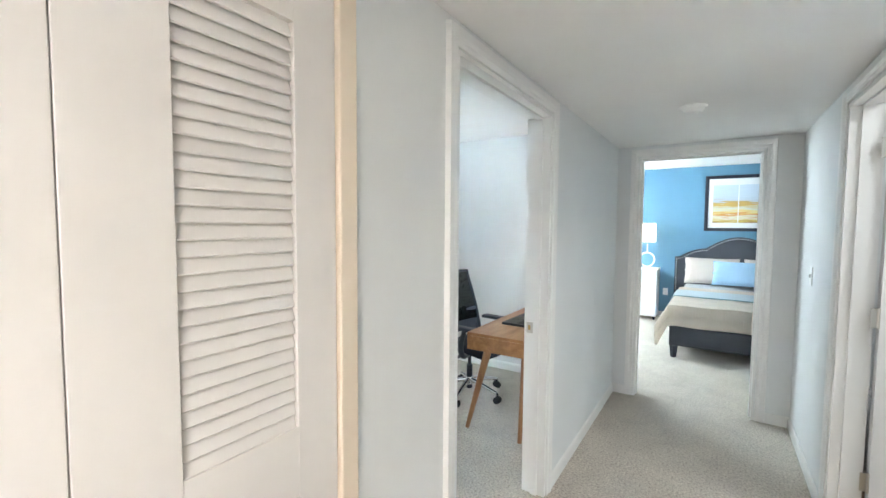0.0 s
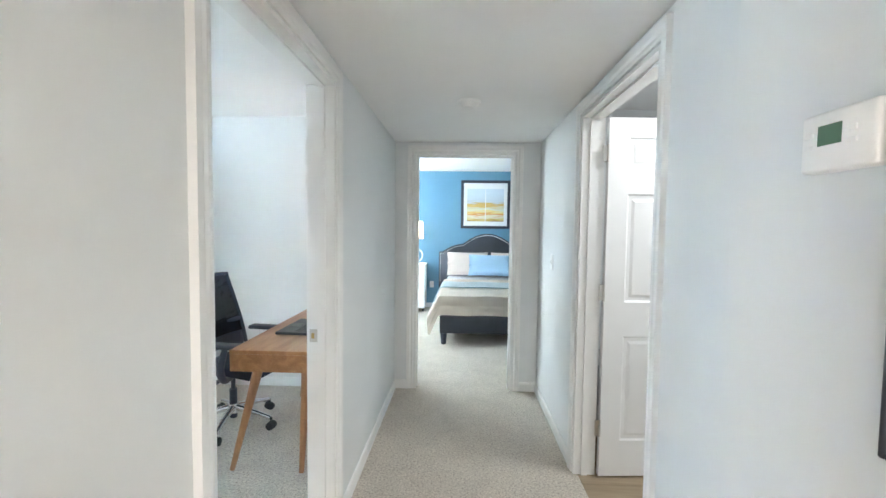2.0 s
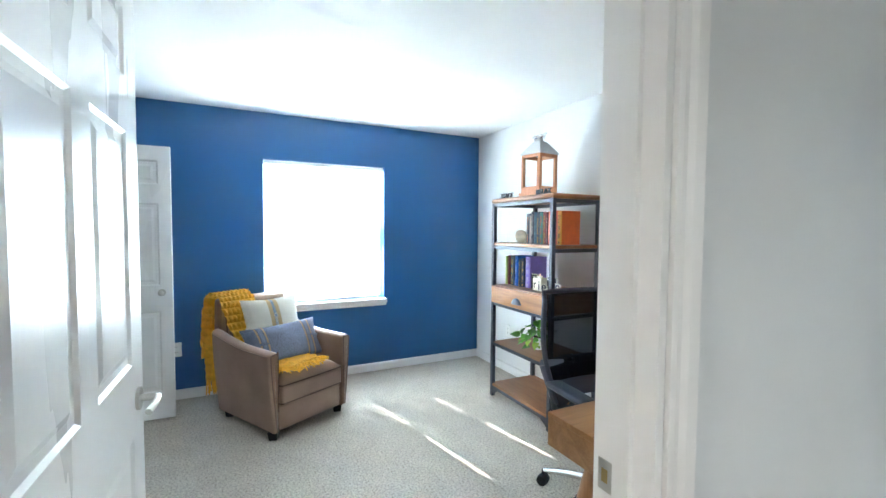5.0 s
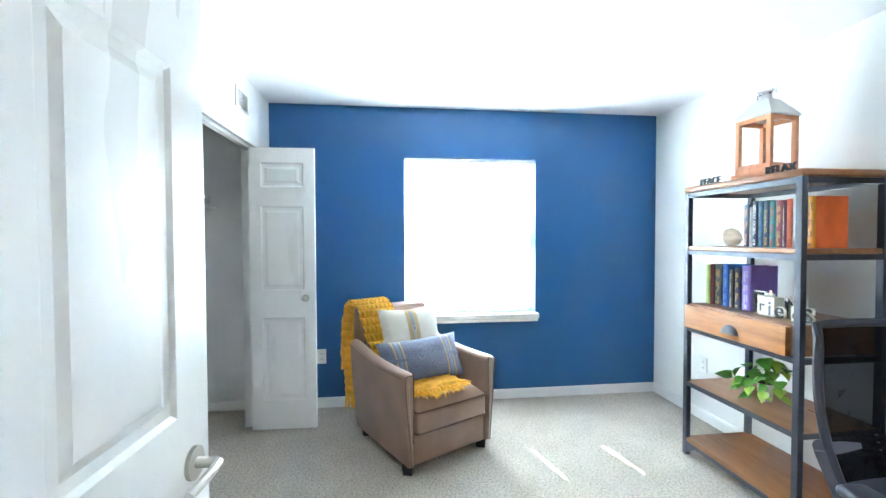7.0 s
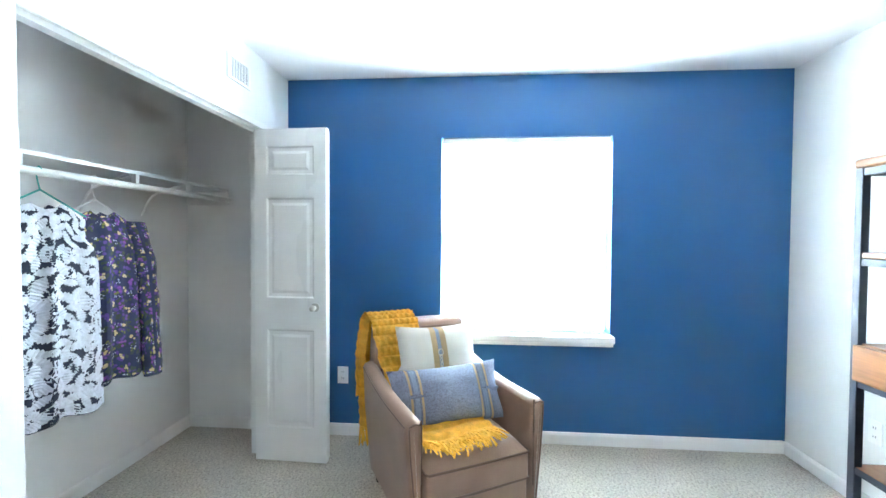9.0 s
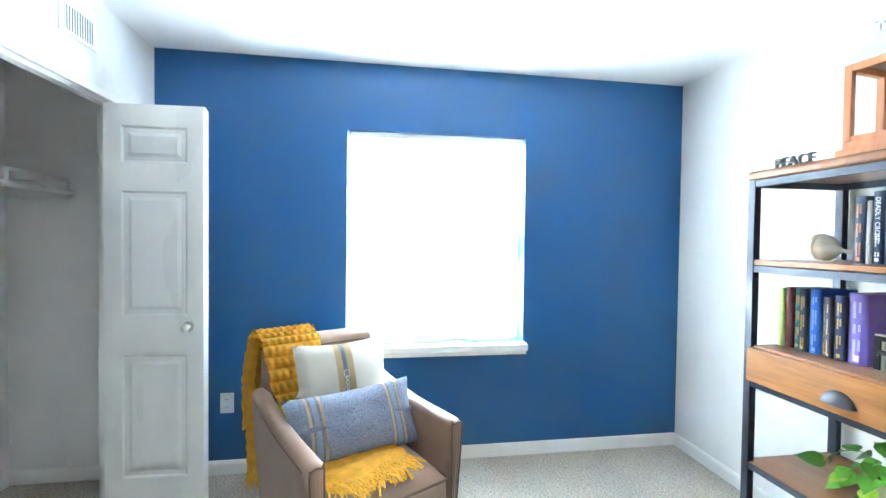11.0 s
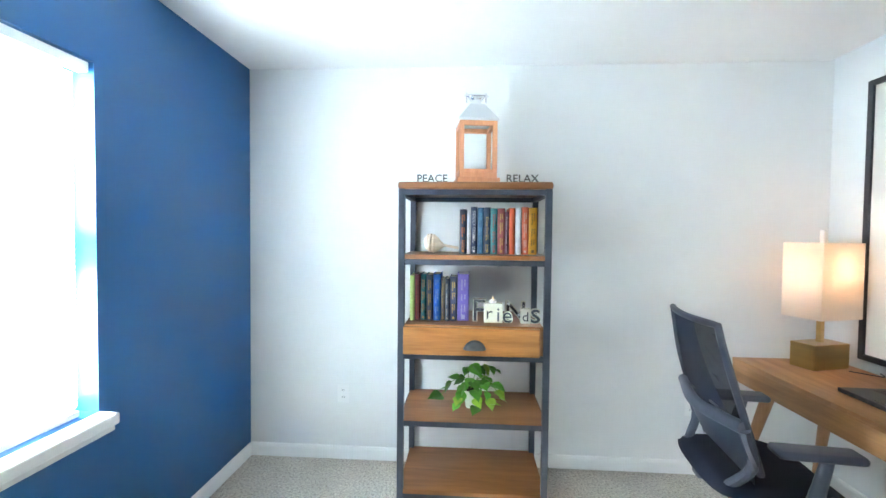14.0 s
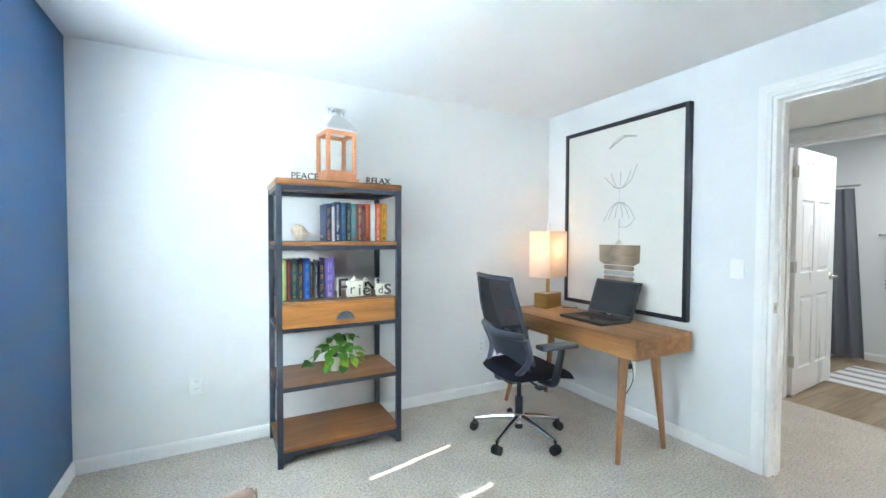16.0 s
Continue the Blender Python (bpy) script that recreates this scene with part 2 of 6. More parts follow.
WHITE_PLASTIC = mat("white_plastic", (0.90, 0.90, 0.89), 0.35, vary=0.02)
CERAMIC = mat("white_ceramic", (0.82, 0.82, 0.82), 0.15, vary=0.02)
LEATHER = mat("brown_leather", (0.325, 0.21, 0.16), 0.30, vary=0.14, scale=5, fine=0.08, fine_scale=250, bump=0.25, bump_scale=220)
LEATHER_SEAM = mat("leather_piping", (0.17, 0.10, 0.075), 0.4, vary=0.1)
MUSTARD = mat("mustard_yarn", (0.84, 0.45, 0.05), 0.9, vary=0.14, scale=25, fine=0.2, fine_scale=500, bump=0.6, bump_scale=500)
CREAM = mat("cream_linen", (0.66, 0.62, 0.55), 0.9, vary=0.05, fine=0.1, fine_scale=700, bump=0.4, bump_scale=700)
SAND = mat("sand_stripe", (0.58, 0.42, 0.24), 0.9, vary=0.05, fine=0.1, fine_scale=700)
DENIM = mat("grey_blue_weave", (0.21, 0.24, 0.325), 0.95, vary=0.08, scale=12, fine=0.55, fine_scale=260, bump=0.5, bump_scale=500)
DENIM_LIGHT = mat("light_blue_stripe", (0.30, 0.36, 0.48), 0.95, vary=0.06, fine=0.3, fine_scale=300)
BRASS = mat("brushed_gold", (0.55, 0.36, 0.14), 0.3, 0.9, vary=0.08, stretch=(1, 1, 8))
SHADE = see_through("lamp_shade_cloth", (0.86, 0.80, 0.72), 0.55, weave=0.3)
SLAT = see_through("blind_slat_white", (0.88, 0.89, 0.90), 0.5, rough=0.5)
GLASS = glass_material()
LEAF = mat("pothos_leaf", (0.10, 0.31, 0.035), 0.33, vary=0.3, scale=18, piece=0.45)
LEAF_PALE = mat("young_leaf", (0.30, 0.48, 0.05), 0.38, vary=0.25, scale=18, piece=0.25)
STEM = mat("plant_stem", (0.16, 0.27, 0.05), 0.6, vary=0.2)
SOIL = mat("potting_soil", (0.05, 0.035, 0.025), 0.95, vary=0.3, scale=60)
PAPER = mat("book_paper", (0.72, 0.68, 0.58), 0.9, vary=0.05, fine=0.12, fine_scale=600, stretch=(6, 0.2, 0.2))
SCREEN = mat("laptop_screen", (0.02, 0.024, 0.032), 0.12, vary=0.02)
LAPTOP = mat("laptop_black", (0.03, 0.032, 0.036), 0.45, vary=0.08)
KEY_MAT = mat("laptop_keys", (0.015, 0.015, 0.018), 0.55)
RUBBER = mat("black_rubber", (0.02, 0.02, 0.022), 0.75)

# ---- mesh helpers ----


def mesh_of(name, bm, material, smooth=False):
    me = bpy.data.meshes.new(name)
    bmesh.ops.recalc_face_normals(bm, faces=bm.faces)
    bm.to_mesh(me)
    bm.free()
    for m in material if isinstance(material, (list, tuple)) else (material,):
        me.materials.append(m)
    if smooth:
        for p in me.polygons:
            p.use_smooth = True
        me.set_sharp_from_angle(angle=radians(38))
    return me


def part(name, bm, material, parent=None, label="", smooth=False, m=None):
    ob = new(name, mesh_of(name, bm, material, smooth))
    ob.parent = parent
    if m is not None:
        ob.matrix_basis = m
    return tagged(ob, label)


def thing(name, label, category, m=None, group="", kind=""):
    ob = new(name)
    if m is not None:
        ob.matrix_basis = m
    return tagged(ob, label, category, group, kind)


def structure(name, bm, material, label, category, smooth=False):
    return tagged(part(name, bm, material, None, "", smooth), label, category, "", "structure")


def box(bm, x0, x1, y0, y1, z0, z1, bevel=0.0, seg=2, m=None):
    made = bmesh.ops.create_cube(bm, size=1)["verts"]
    for v in made:
        v.co = Vector(((x0 + x1) / 2 + v.co.x * (x1 - x0), (y0 + y1) / 2 + v.co.y * (y1 - y0), (z0 + z1) / 2 + v.co.z * (z1 - z0)))
    if bevel:
        edges = list({e for v in made for e in v.link_edges})
        out = bmesh.ops.bevel(bm, geom=edges, offset=bevel, segments=seg, affect="EDGES", profile=0.5)
        made = list({v for f in out["faces"] for v in f.verts} | {v for v in made if v.is_valid})
    if m is not None:
        bmesh.ops.transform(bm, matrix=m, verts=made)
    return bm


def B(*a, **k):
    return box(bmesh.new(), *a, **k)


def rod(bm, p, q, r0, r1=None, seg=12, caps=True):
    p, q = Vector(p), Vector(q)
    r1 = r0 if r1 is None else r1
    way = q - p
    m = Matrix.Translation((p + q) / 2) @ way.to_track_quat("Z", "Y").to_matrix().to_4x4()
    bmesh.ops.create_cone(bm, cap_ends=caps, segments=seg, radius1=r0, radius2=r1, depth=way.length, matrix=m)
    return bm


def ball(bm, c, rx, ry=None, rz=None, u=16, v=10):
    m = Matrix.Translation(c) @ Matrix.Diagonal((rx, ry or rx, rz or rx, 1))
    bmesh.ops.create_uvsphere(bm, u_segments=u, v_segments=v, radius=1, matrix=m)
    return bm


def tube(bm, points, r, seg=8):
    """A round tube along a smooth line."""
    pts = [Vector(p) for p in points]
    rings = []
    for i, p in enumerate(pts):
        way = (pts[min(i + 1, len(pts) - 1)] - pts[max(i - 1, 0)]).normalized()
        q = way.to_track_quat("Z", "Y")
        rr = r(i / (len(pts) - 1)) if callable(r) else r
        rings.append([bm.verts.new(p + q @ Vector((rr * math.cos(2 * math.pi * k / seg), rr * math.sin(2 * math.pi * k / seg), 0))) for k in range(seg)])
    for a, b in zip(rings, rings[1:]):
        for k in range(seg):
            bm.faces.new((a[k], a[(k + 1) % seg], b[(k + 1) % seg], b[k]))
    bm.faces.new(rings[0])
    bm.faces.new(rings[-1])
    return bm


def smooth_line(points, steps=8):
    """Catmull-Rom line through a few points."""
    p = [Vector(a) for a in points]
    p = [p[0] * 2 - p[1], *p, p[-1] * 2 - p[-2]]
    out = []
    for a, b, c, d in zip(p, p[1:], p[2:], p[3:]):
        for i in range(steps):
            t = i / steps
            out.append(0.5 * (2 * b + (c - a) * t + (2 * a - 5 * b + 4 * c - d) * t * t + (3 * b - a - 3 * c + d) * t ** 3))
    return out + [p[-2]]


def prism(bm, outline, depth, m=None, bevel=0.0):
    """An outline in (x, z), pushed along y from 0 to depth."""
    a = [bm.verts.new((x, 0, z)) for x, z in outline]
    b = [bm.verts.new((x, depth, z)) for x, z in outline]
    bm.faces.new(a)
    bm.faces.new(b[::-1])
    for i in range(len(a)):
        j = (i + 1) % len(a)
        bm.faces.new((a[i], b[i], b[j], a[j]))
    made = a + b
    if bevel:
        bmesh.ops.recalc_face_normals(bm, faces=bm.faces)
        edges = list({e for v in made for e in v.link_edges})
        out = bmesh.ops.bevel(bm, geom=edges, offset=bevel, segments=3, affect="EDGES", profile=0.5)
        made = list({v for f in out["faces"] for v in f.verts} | {v for v in made if v.is_valid})
    if m is not None:
        bmesh.ops.transform(bm, matrix=m, verts=made)
    return bm


def sheet(bm, f, nu, nv, thick=0.0):
    """A surface f(u, v), u and v in 0..1, with thickness."""
    g = [[bm.verts.new(f(i / nu, j / nv)) for j in range(nv + 1)] for i in range(nu + 1)]
    faces = [bm.faces.new((g[i][j], g[i + 1][j], g[i + 1][j + 1], g[i][j + 1])) for i in range(nu) for j in range(nv)]
    if thick:
        bmesh.ops.solidify(bm, geom=faces, thickness=thick)
    return bm


def pad(w, d, t, n=18, pull=0.08, power=0.42):
    """A stuffed cushion, w by d and t thick, with drawn-out corners."""
    bm = bmesh.new()
    for side in (1, -1):
        def f(a, b, side=side):
            u, v = 2 * a - 1, 2 * b - 1
            edge = max(0, (1 - u * u) * (1 - v * v))
            k = 1 - pull * (1 - (u * v) ** 2)
            puff = edge ** power
            return Vector((w / 2 * u * (k if abs(v) > 0.0 else 1), d / 2 * v * k, side * t / 2 * puff + 0.004 * noise.noise((u * 3, v * 3, side))*puff))
        sheet(bm, f, n, n)
    bmesh.ops.remove_doubles(bm, verts=bm.verts, dist=0.0005)
    return bm


def words(name, text, size, depth, material, parent, m, label="", fat=0.0):
    cu = bpy.data.curves.new(name, "FONT")
    cu.body, cu.size, cu.extrude, cu.align_x = text, size, depth, "CENTER"
    cu.resolution_u, cu.offset = 3, fat
    tmp = bpy.data.objects.new(name, cu)
    scene.collection.objects.link(tmp)
    me = bpy.data.meshes.new_from_object(tmp.evaluated_get(bpy.context.evaluated_depsgraph_get()))
    bpy.data.objects.remove(tmp)
    bpy.data.curves.remove(cu)
    me.materials.clear()
    me.materials.append(material)
    ob = new(name, me)
    ob.parent, ob.matrix_basis = parent, m
    return tagged(ob, label)


# ---- plan ----
XW, XO, XH, XR, XN = -4.335, -0.915, -0.79, 0.475, 0.36
YS, YE, YC, YB = 4.948, 4.966, 1.715, 8.85
Z_OFF, Z_HALL, Z_BED = 2.41, 2.195, 2.46
OD0, OD1, BD0, BD1, TD0, TD1 = 2.19, 3.165, -0.615, 0.255, 2.77, 3.72
HEAD = 2.10

# ---- floors and ceilings ----
bm = B(-4.6, XO - 0.0, 0.85, 5.2, -0.06, 0)
box(bm, XO, 0.5, -1.7, 9.0, -0.06, 0)
box(bm, -2.7, XO, 5.2, 9.0, -0.06, 0)
box(bm, 0.5, 2.7, 5.0, 9.0, -0.06, 0)
structure("floor", bm, CARPET, "speckled beige grey wall-to-wall cut-pile carpet", "carpet")
structure("ceiling_office", B(-4.6, XO - 0.02, 0.85, 5.07, Z_OFF, Z_OFF + 0.1), CEIL, "white textured ceiling of the office", "ceiling")
structure("ceiling_hall", B(XH - 0.02, XR + 0.02, -1.6, YE + 0.02, Z_HALL, Z_HALL + 0.1), CEIL, "low white ceiling of the hallway", "ceiling")
structure("ceiling_bedroom", B(-2.7, 2.7, YE + 0.02, 9.0, Z_BED, Z_BED + 0.1), CEIL, "white bedroom ceiling", "ceiling")
structure("ceiling_bathroom", B(XR + 0.02, 2.8, 1.9, 4.9, Z_OFF + 0.02, Z_OFF + 0.12), CEIL, "white bathroom ceiling", "ceiling")

# ---- walls ----
WY0, WY1, WZ0, WZ1 = 2.762, 3.862, 0.728, 2.012
bm = B(XW - 0.2, XW, YC - 0.11, WY0, 0, Z_OFF)
box(bm, XW - 0.2, XW, WY1, 5.07, 0, Z_OFF)
box(bm, XW - 0.2, XW, WY0, WY1, 0, WZ0)
box(bm, XW - 0.2, XW, WY0, WY1, WZ1, Z_OFF)
structure("wall_west", bm, BLUE, "deep blue painted accent wall with the window", "wall")
structure("wall_north", B(XW, XO, YS, 5.07, 0, Z_OFF), WALL, "pale grey painted office wall behind the bookshelf", "wall")
CX0, CX1, CZ = -4.04, -2.61, 2.005
bm = B(XW, CX0, YC - 0.11, YC, 0, Z_OFF)
box(bm, CX1, XO, YC - 0.11, YC, 0, Z_OFF)
box(bm, CX0, CX1, YC - 0.11, YC, CZ, Z_OFF)
structure("wall_south", bm, WALL, "pale grey office wall with the open closet", "wall")
bm = B(-4.55, -4.37, 0.85, YC - 0.11, 0, Z_OFF)
box(bm, -4.37, -2.0, 0.85, 0.965, 0, Z_OFF)
box(bm, -2.1, -2.0, 0.965, YC - 0.11, 0, Z_OFF)
structure("wall_closet", bm, CLOSET, "white inner walls of the office closet", "wall")
# wall between the hall and the office, with the office door and the hall closet
LY0, LY1, LZ = -0.353, 1.648, 2.05
bm = B(XO, XH, OD1, YS, 0, Z_OFF + 0.1)
box(bm, XO, XH, LY1, OD0, 0, Z_OFF + 0.1)
box(bm, XO, XH, OD0, OD1, HEAD, Z_OFF + 0.1)
box(bm, XO, XH, LY0, LY1, LZ, Z_OFF + 0.1)
box(bm, XO, XH, -1.7, LY0, 0, Z_OFF + 0.1)
structure("wall_hall_west", bm, WALL_HALL, "pale hallway wall with the office doorway and louvred closet", "wall")
# unseen closet inside; dark colour supplies the shade in the louvre gaps
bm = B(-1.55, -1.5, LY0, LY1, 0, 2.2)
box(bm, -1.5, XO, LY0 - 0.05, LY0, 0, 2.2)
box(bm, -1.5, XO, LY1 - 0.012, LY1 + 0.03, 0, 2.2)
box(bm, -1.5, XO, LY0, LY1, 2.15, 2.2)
structure("wall_hall_closet", bm, DARK, "unseen inside of the hallway closet, coloured dark for shade", "wall")
bm = B(XR, XR + 0.12, 2.175, TD0, 0, Z_OFF + 0.1)
box(bm, XR, XR + 0.12, TD1, YE, 0, Z_OFF + 0.1)
box(bm, XR, XR + 0.12, TD0, TD1, HEAD, Z_OFF + 0.1)
box(bm, XN, XR + 0.12, -1.7, 2.175, 0, Z_OFF + 0.1)
structure("wall_hall_east", bm, WALL_HALL, "pale hallway wall stepping out beside the bathroom door", "wall")
bm = B(XO, BD0, YE, YE + 0.12, 0, Z_BED)
box(bm, BD1, XR + 0.12, YE, YE + 0.12, 0, Z_BED)
box(bm, BD0, BD1, YE, YE + 0.12, HEAD, Z_BED)
structure("wall_hall_end", bm, WALL_HALL, "hallway end wall around the bedroom doorway", "wall")
structure("wall_hall_back", B(XO, XR + 0.1, -1.7, -1.6, 0, Z_OFF), WALL_HALL, "plain wall closing the entry behind", "wall")
structure("wall_bedroom_north", B(-2.7, 2.7, YB, YB + 0.12, 0, Z_BED), BLUE_BED, "mid blue painted bedroom accent wall", "wall")
bm = B(-2.7, XO, 5.08, 5.2, 0, Z_BED)
box(bm, XR + 0.12, 2.7, YE, YE + 0.12, 0, Z_BED)
box(bm, 2.6, 2.7, YE + 0.12, YB, 0, Z_BED)
box(bm, -2.7, -2.45, 5.2, 6.4, 0, Z_BED)
box(bm, -2.7, -2.45, 8.0, YB, 0, Z_BED)
box(bm, -2.7, -2.45, 6.4, 8.0, 0, 0.75)
box(bm, -2.7, -2.45, 6.4, 8.0, 2.1, Z_BED)
structure("wall_bedroom", bm, WALL, "pale side walls closing the bedroom", "wall")
bm = B(2.65, 2.75, 1.9, 4.9, 0, 2.5)
box(bm, XR + 0.12, 2.65, 4.8, 4.9, 0, 2.5)
box(bm, XR + 0.12, 2.65, 1.9, 2.0, 0, 2.5)
structure("wall_bathroom", bm, WALL_HALL, "warm grey bathroom walls", "wall")

# ---- trim ----
PROFILE = ((0.006, 0.0), (0.006, 0.010), (0.016, 0.013), (0.030, 0.011), (0.042, 0.017), (0.066, 0.019), (0.070, 0.0))


def casing(name, axis, face, side, a0, a1, head, label):
    """Moulded casing, mitred round an opening; axis: along which the wall runs; side: which way it stands out."""
    bm = bmesh.new()
    rows = []
    for d, h in PROFILE:
        rows.append([bm.verts.new((a, face + side * h, z) if axis == "x" else (face + side * h, a, z))
                     for a, z in ((a0 - d, 0.002), (a0 - d, head + d), (a1 + d, head + d), (a1 + d, 0.002))])
    for p, q in zip(rows, rows[1:]):
        for i in range(3):
            bm.faces.new((p[i], p[i + 1], q[i + 1], q[i]))
    for i in (0, 3):
        bm.faces.new([r[i] for r in rows])
    return structure(name, bm, TRIM, label, "door casing")


def jamb(name, axis, f0, f1, a0, a1, head, stop):
    """Lining boards of a doorway with a door stop."""
    bm = bmesh.new()
    t = 0.016
    for u0, u1, z0, z1 in ((a0 - 0.001, a0 + t, 0.002, head), (a1 - t, a1 + 0.001, 0.002, head), (a0 + t, a1 - t, head - t, head + 0.001)):
        box(bm, *((u0, u1, f0, f1) if axis == "x" else (f0, f1, u0, u1)), z0, z1)
    s0, s1 = stop, stop + 0.035
    for u0, u1, z0, z1 in ((a0 + t, a0 + t + 0.011, 0.002, head - t), (a1 - t - 0.011, a1 - t, 0.002, head - t), (a0 + t + 0.011, a1 - t - 0.011, head - t - 0.011, head - t)):
        box(bm, *((u0, u1, s0, s1) if axis == "x" else (s0, s1, u0, u1)), z0, z1)
    return structure(name, bm, TRIM, "white painted wooden door jamb", "door jamb")


casing("trim_office_door_hall", "y", XH, 1, OD0, OD1, HEAD, "white moulded casing of the office doorway")
casing("trim_office_door_inner", "y", XO, -1, OD0, OD1, HEAD, "white moulded casing of the office doorway")
casing("trim_bathroom_door", "y", XR, -1, TD0, TD1, HEAD, "white moulded casing of the bathroom doorway")
casing("trim_bedroom_door", "x", YE, -1, BD0, BD1, HEAD, "white moulded casing of the bedroom doorway")
jamb("trim_office_jamb", "y", XO - 0.003, XH + 0.003, OD0, OD1, HEAD, XO + 0.05)
jamb("trim_bathroom_jamb", "y", XR - 0.003, XR + 0.123, TD0, TD1, HEAD, XR + 0.04)
jamb("trim_bedroom_jamb", "x", YE - 0.003, YE + 0.123, BD0, BD1, HEAD, YE + 0.05)


def baseboard(runs):
    """runs: axis, face, side, from, to."""
    for axis, face, side, a0, a1 in runs:
        bm = bmesh.new()
        out = [(0, 0), (0.012, 0), (0.012, 0.062), (0.007, 0.076), (0, 0.08)]
        n = len(out)
        ends = []
        for a in (a0, a1):
            ends.append([bm.verts.new((a, face + side * d, z) if axis == "x" else (face + side * d, a, z)) for d, z in out])
        for i in range(n):
            bm.faces.new((ends[0][i], ends[0][(i + 1) % n], ends[1][(i + 1) % n], ends[1][i]))
        bm.faces.new(ends[0])
        bm.faces.new(ends[1])
        structure("baseboard", bm, TRIM, "narrow white painted baseboard", "baseboard")


baseboard((("y", XW, 1, YC + 0.012, YS - 0.012), ("x", YS, -1, XW, XO), ("y", XO, -1, OD1 + 0.071, YS - 0.012), ("y", XO, -1, YC, OD0 - 0.071),
           ("x", YC, 1, CX1 + 0.06, XO - 0.012), ("x", YC, 1, XW + 0.012, CX0),
           ("x", 0.965, 1, -4.36, -2.1), ("y", -4.37, 1, 0.965, YC - 0.11),
           ("y", XH, 1, OD1 + 0.071, YE - 0.012), ("y", XH, 1, LY1, OD0 - 0.071), ("x", YE, -1, XH, BD0 - 0.071), ("x", YE, -1, BD1 + 0.071, XR),
           ("y", XR, -1, TD1 + 0.071, YE - 0.012), ("y", XR, -1, 2.187, TD0 - 0.071), ("x", 2.175, 1, XN - 0.012, XR), ("y", XN, -1, -1.6, 2.175),
           ("x", YB, -1, -2.45, 2.6), ("y", 2.65, -1, 2.0, 4.8)))
# closet opening: side lining and the header's track strip
bm = B(CX1 - 0.016, CX1 + 0.055, YC - 0.112, YC + 0.014, 0.002, CZ + 0.05, 0.004)
structure("trim_closet_side", bm, TRIM, "white painted side trim of the closet opening", "trim")
bm = B(CX0, CX1 - 0.018, YC - 0.075, YC - 0.035, CZ - 0.022, CZ + 0.001)
box(bm, CX0 + 0.001, CX1 - 0.018, YC - 0.004, YC + 0.011, CZ - 0.016, CZ + 0.018, 0.003)
structure("trim_closet_head", bm, TRIM, "white head trim with folding door track", "trim")

# closet edge facing the entry lamp; its warm glow is in the colour
structure("trim_hall_closet", B(XH - 0.06, XH + 0.016, LY1 - 0.001, LY1 + 0.055, 0.002, LZ + 0.04, 0.004), WARM_LIT_TRIM, "side trim of the hallway closet, tinted as if lamplit", "trim")

# ---- window with blind ----
win = tagged(new("window_1"), "white framed sash window with a closed white blind", "window", "", "structure")
bm = bmesh.new()
for y0, y1, z0, z1 in ((WY0, WY0 + 0.035, WZ0, WZ1), (WY1 - 0.058, WY1, WZ0, WZ1), (WY0 + 0.035, WY1 - 0.058, WZ0, WZ0 + 0.04), (WY0 + 0.035, WY1 - 0.058, WZ1 - 0.04, WZ1), (WY0 + 0.035, WY1 - 0.058, 1.24, 1.42)):
    box(bm, XW - 0.17, XW - 0.12, y0, y1, z0, z1)
part("window_frame", bm, WHITE_PLASTIC, win)
for z0, z1 in ((WZ0 + 0.04, 1.24), (1.42, WZ1 - 0.04)):
    p = part("pane", B(XW - 0.148, XW - 0.144, WY0 + 0.036, WY1 - 0.059, z0, z1), GLASS, win)
    p.visible_shadow = False
bm = B(XW - 0.11, XW + 0.075, WY0 - 0.03, WY1 + 0.012, WZ0 - 0.045, WZ0 - 0.001, 0.008)
box(bm, XW + 0.001, XW + 0.06, WY0 - 0.02, WY1 + 0.004, WZ0 - 0.068, WZ0 - 0.046, 0.003)
part("window_sill", bm, TRIM, win)

blind = thing("window_blind", "closed white mini blind glowing with daylight in the window", "blind")
part("headrail", B(XW - 0.055, XW - 0.012, WY0 + 0.008, WY1 - 0.008, WZ1 - 0.04, WZ1 - 0.004, 0.003), WHITE_PLASTIC, blind)
SL0, SL1, GAP, EDGE = WY0 + 0.016, WY1 - 0.054, 3.345, 0.016
me_cache = {}
slats = 58
for i in range(slats):
    z = WZ0 + 0.045 + i * (WZ1 - 0.05 - WZ0 - 0.045) / slats
    for y0, y1 in ((SL0, GAP - EDGE / 2), (GAP + EDGE / 2, SL1)):
        if (y0, y1) not in me_cache:
            me_cache[y0, y1] = mesh_of("slat", sheet(bmesh.new(), lambda a, b: Vector((0.0045 - 0.009 * b + 0.0025 * (1 - (2 * b - 1) ** 2), y0 + (y1 - y0) * a, 0.0125 - 0.025 * b)), 1, 4, 0.0006), SLAT, True)
        s = new("slat", me_cache[y0, y1])
        s.parent, s.matrix_basis = blind, pose(XW - 0.034, 0, z)
part("bottom_rail", B(XW - 0.048, XW - 0.022, SL0, SL1, WZ0 + 0.004, WZ0 + 0.026, 0.003), WHITE_PLASTIC, blind)
for y in (SL0 + 0.12, GAP - 0.1, GAP + 0.1, SL1 - 0.1):
    part("ladder_cord", rod(bmesh.new(), (XW - 0.024, y, WZ0 + 0.02), (XW - 0.024, y, WZ1 - 0.03), 0.0012, seg=6), WHITE_PLASTIC, blind)

# ---- doors ----


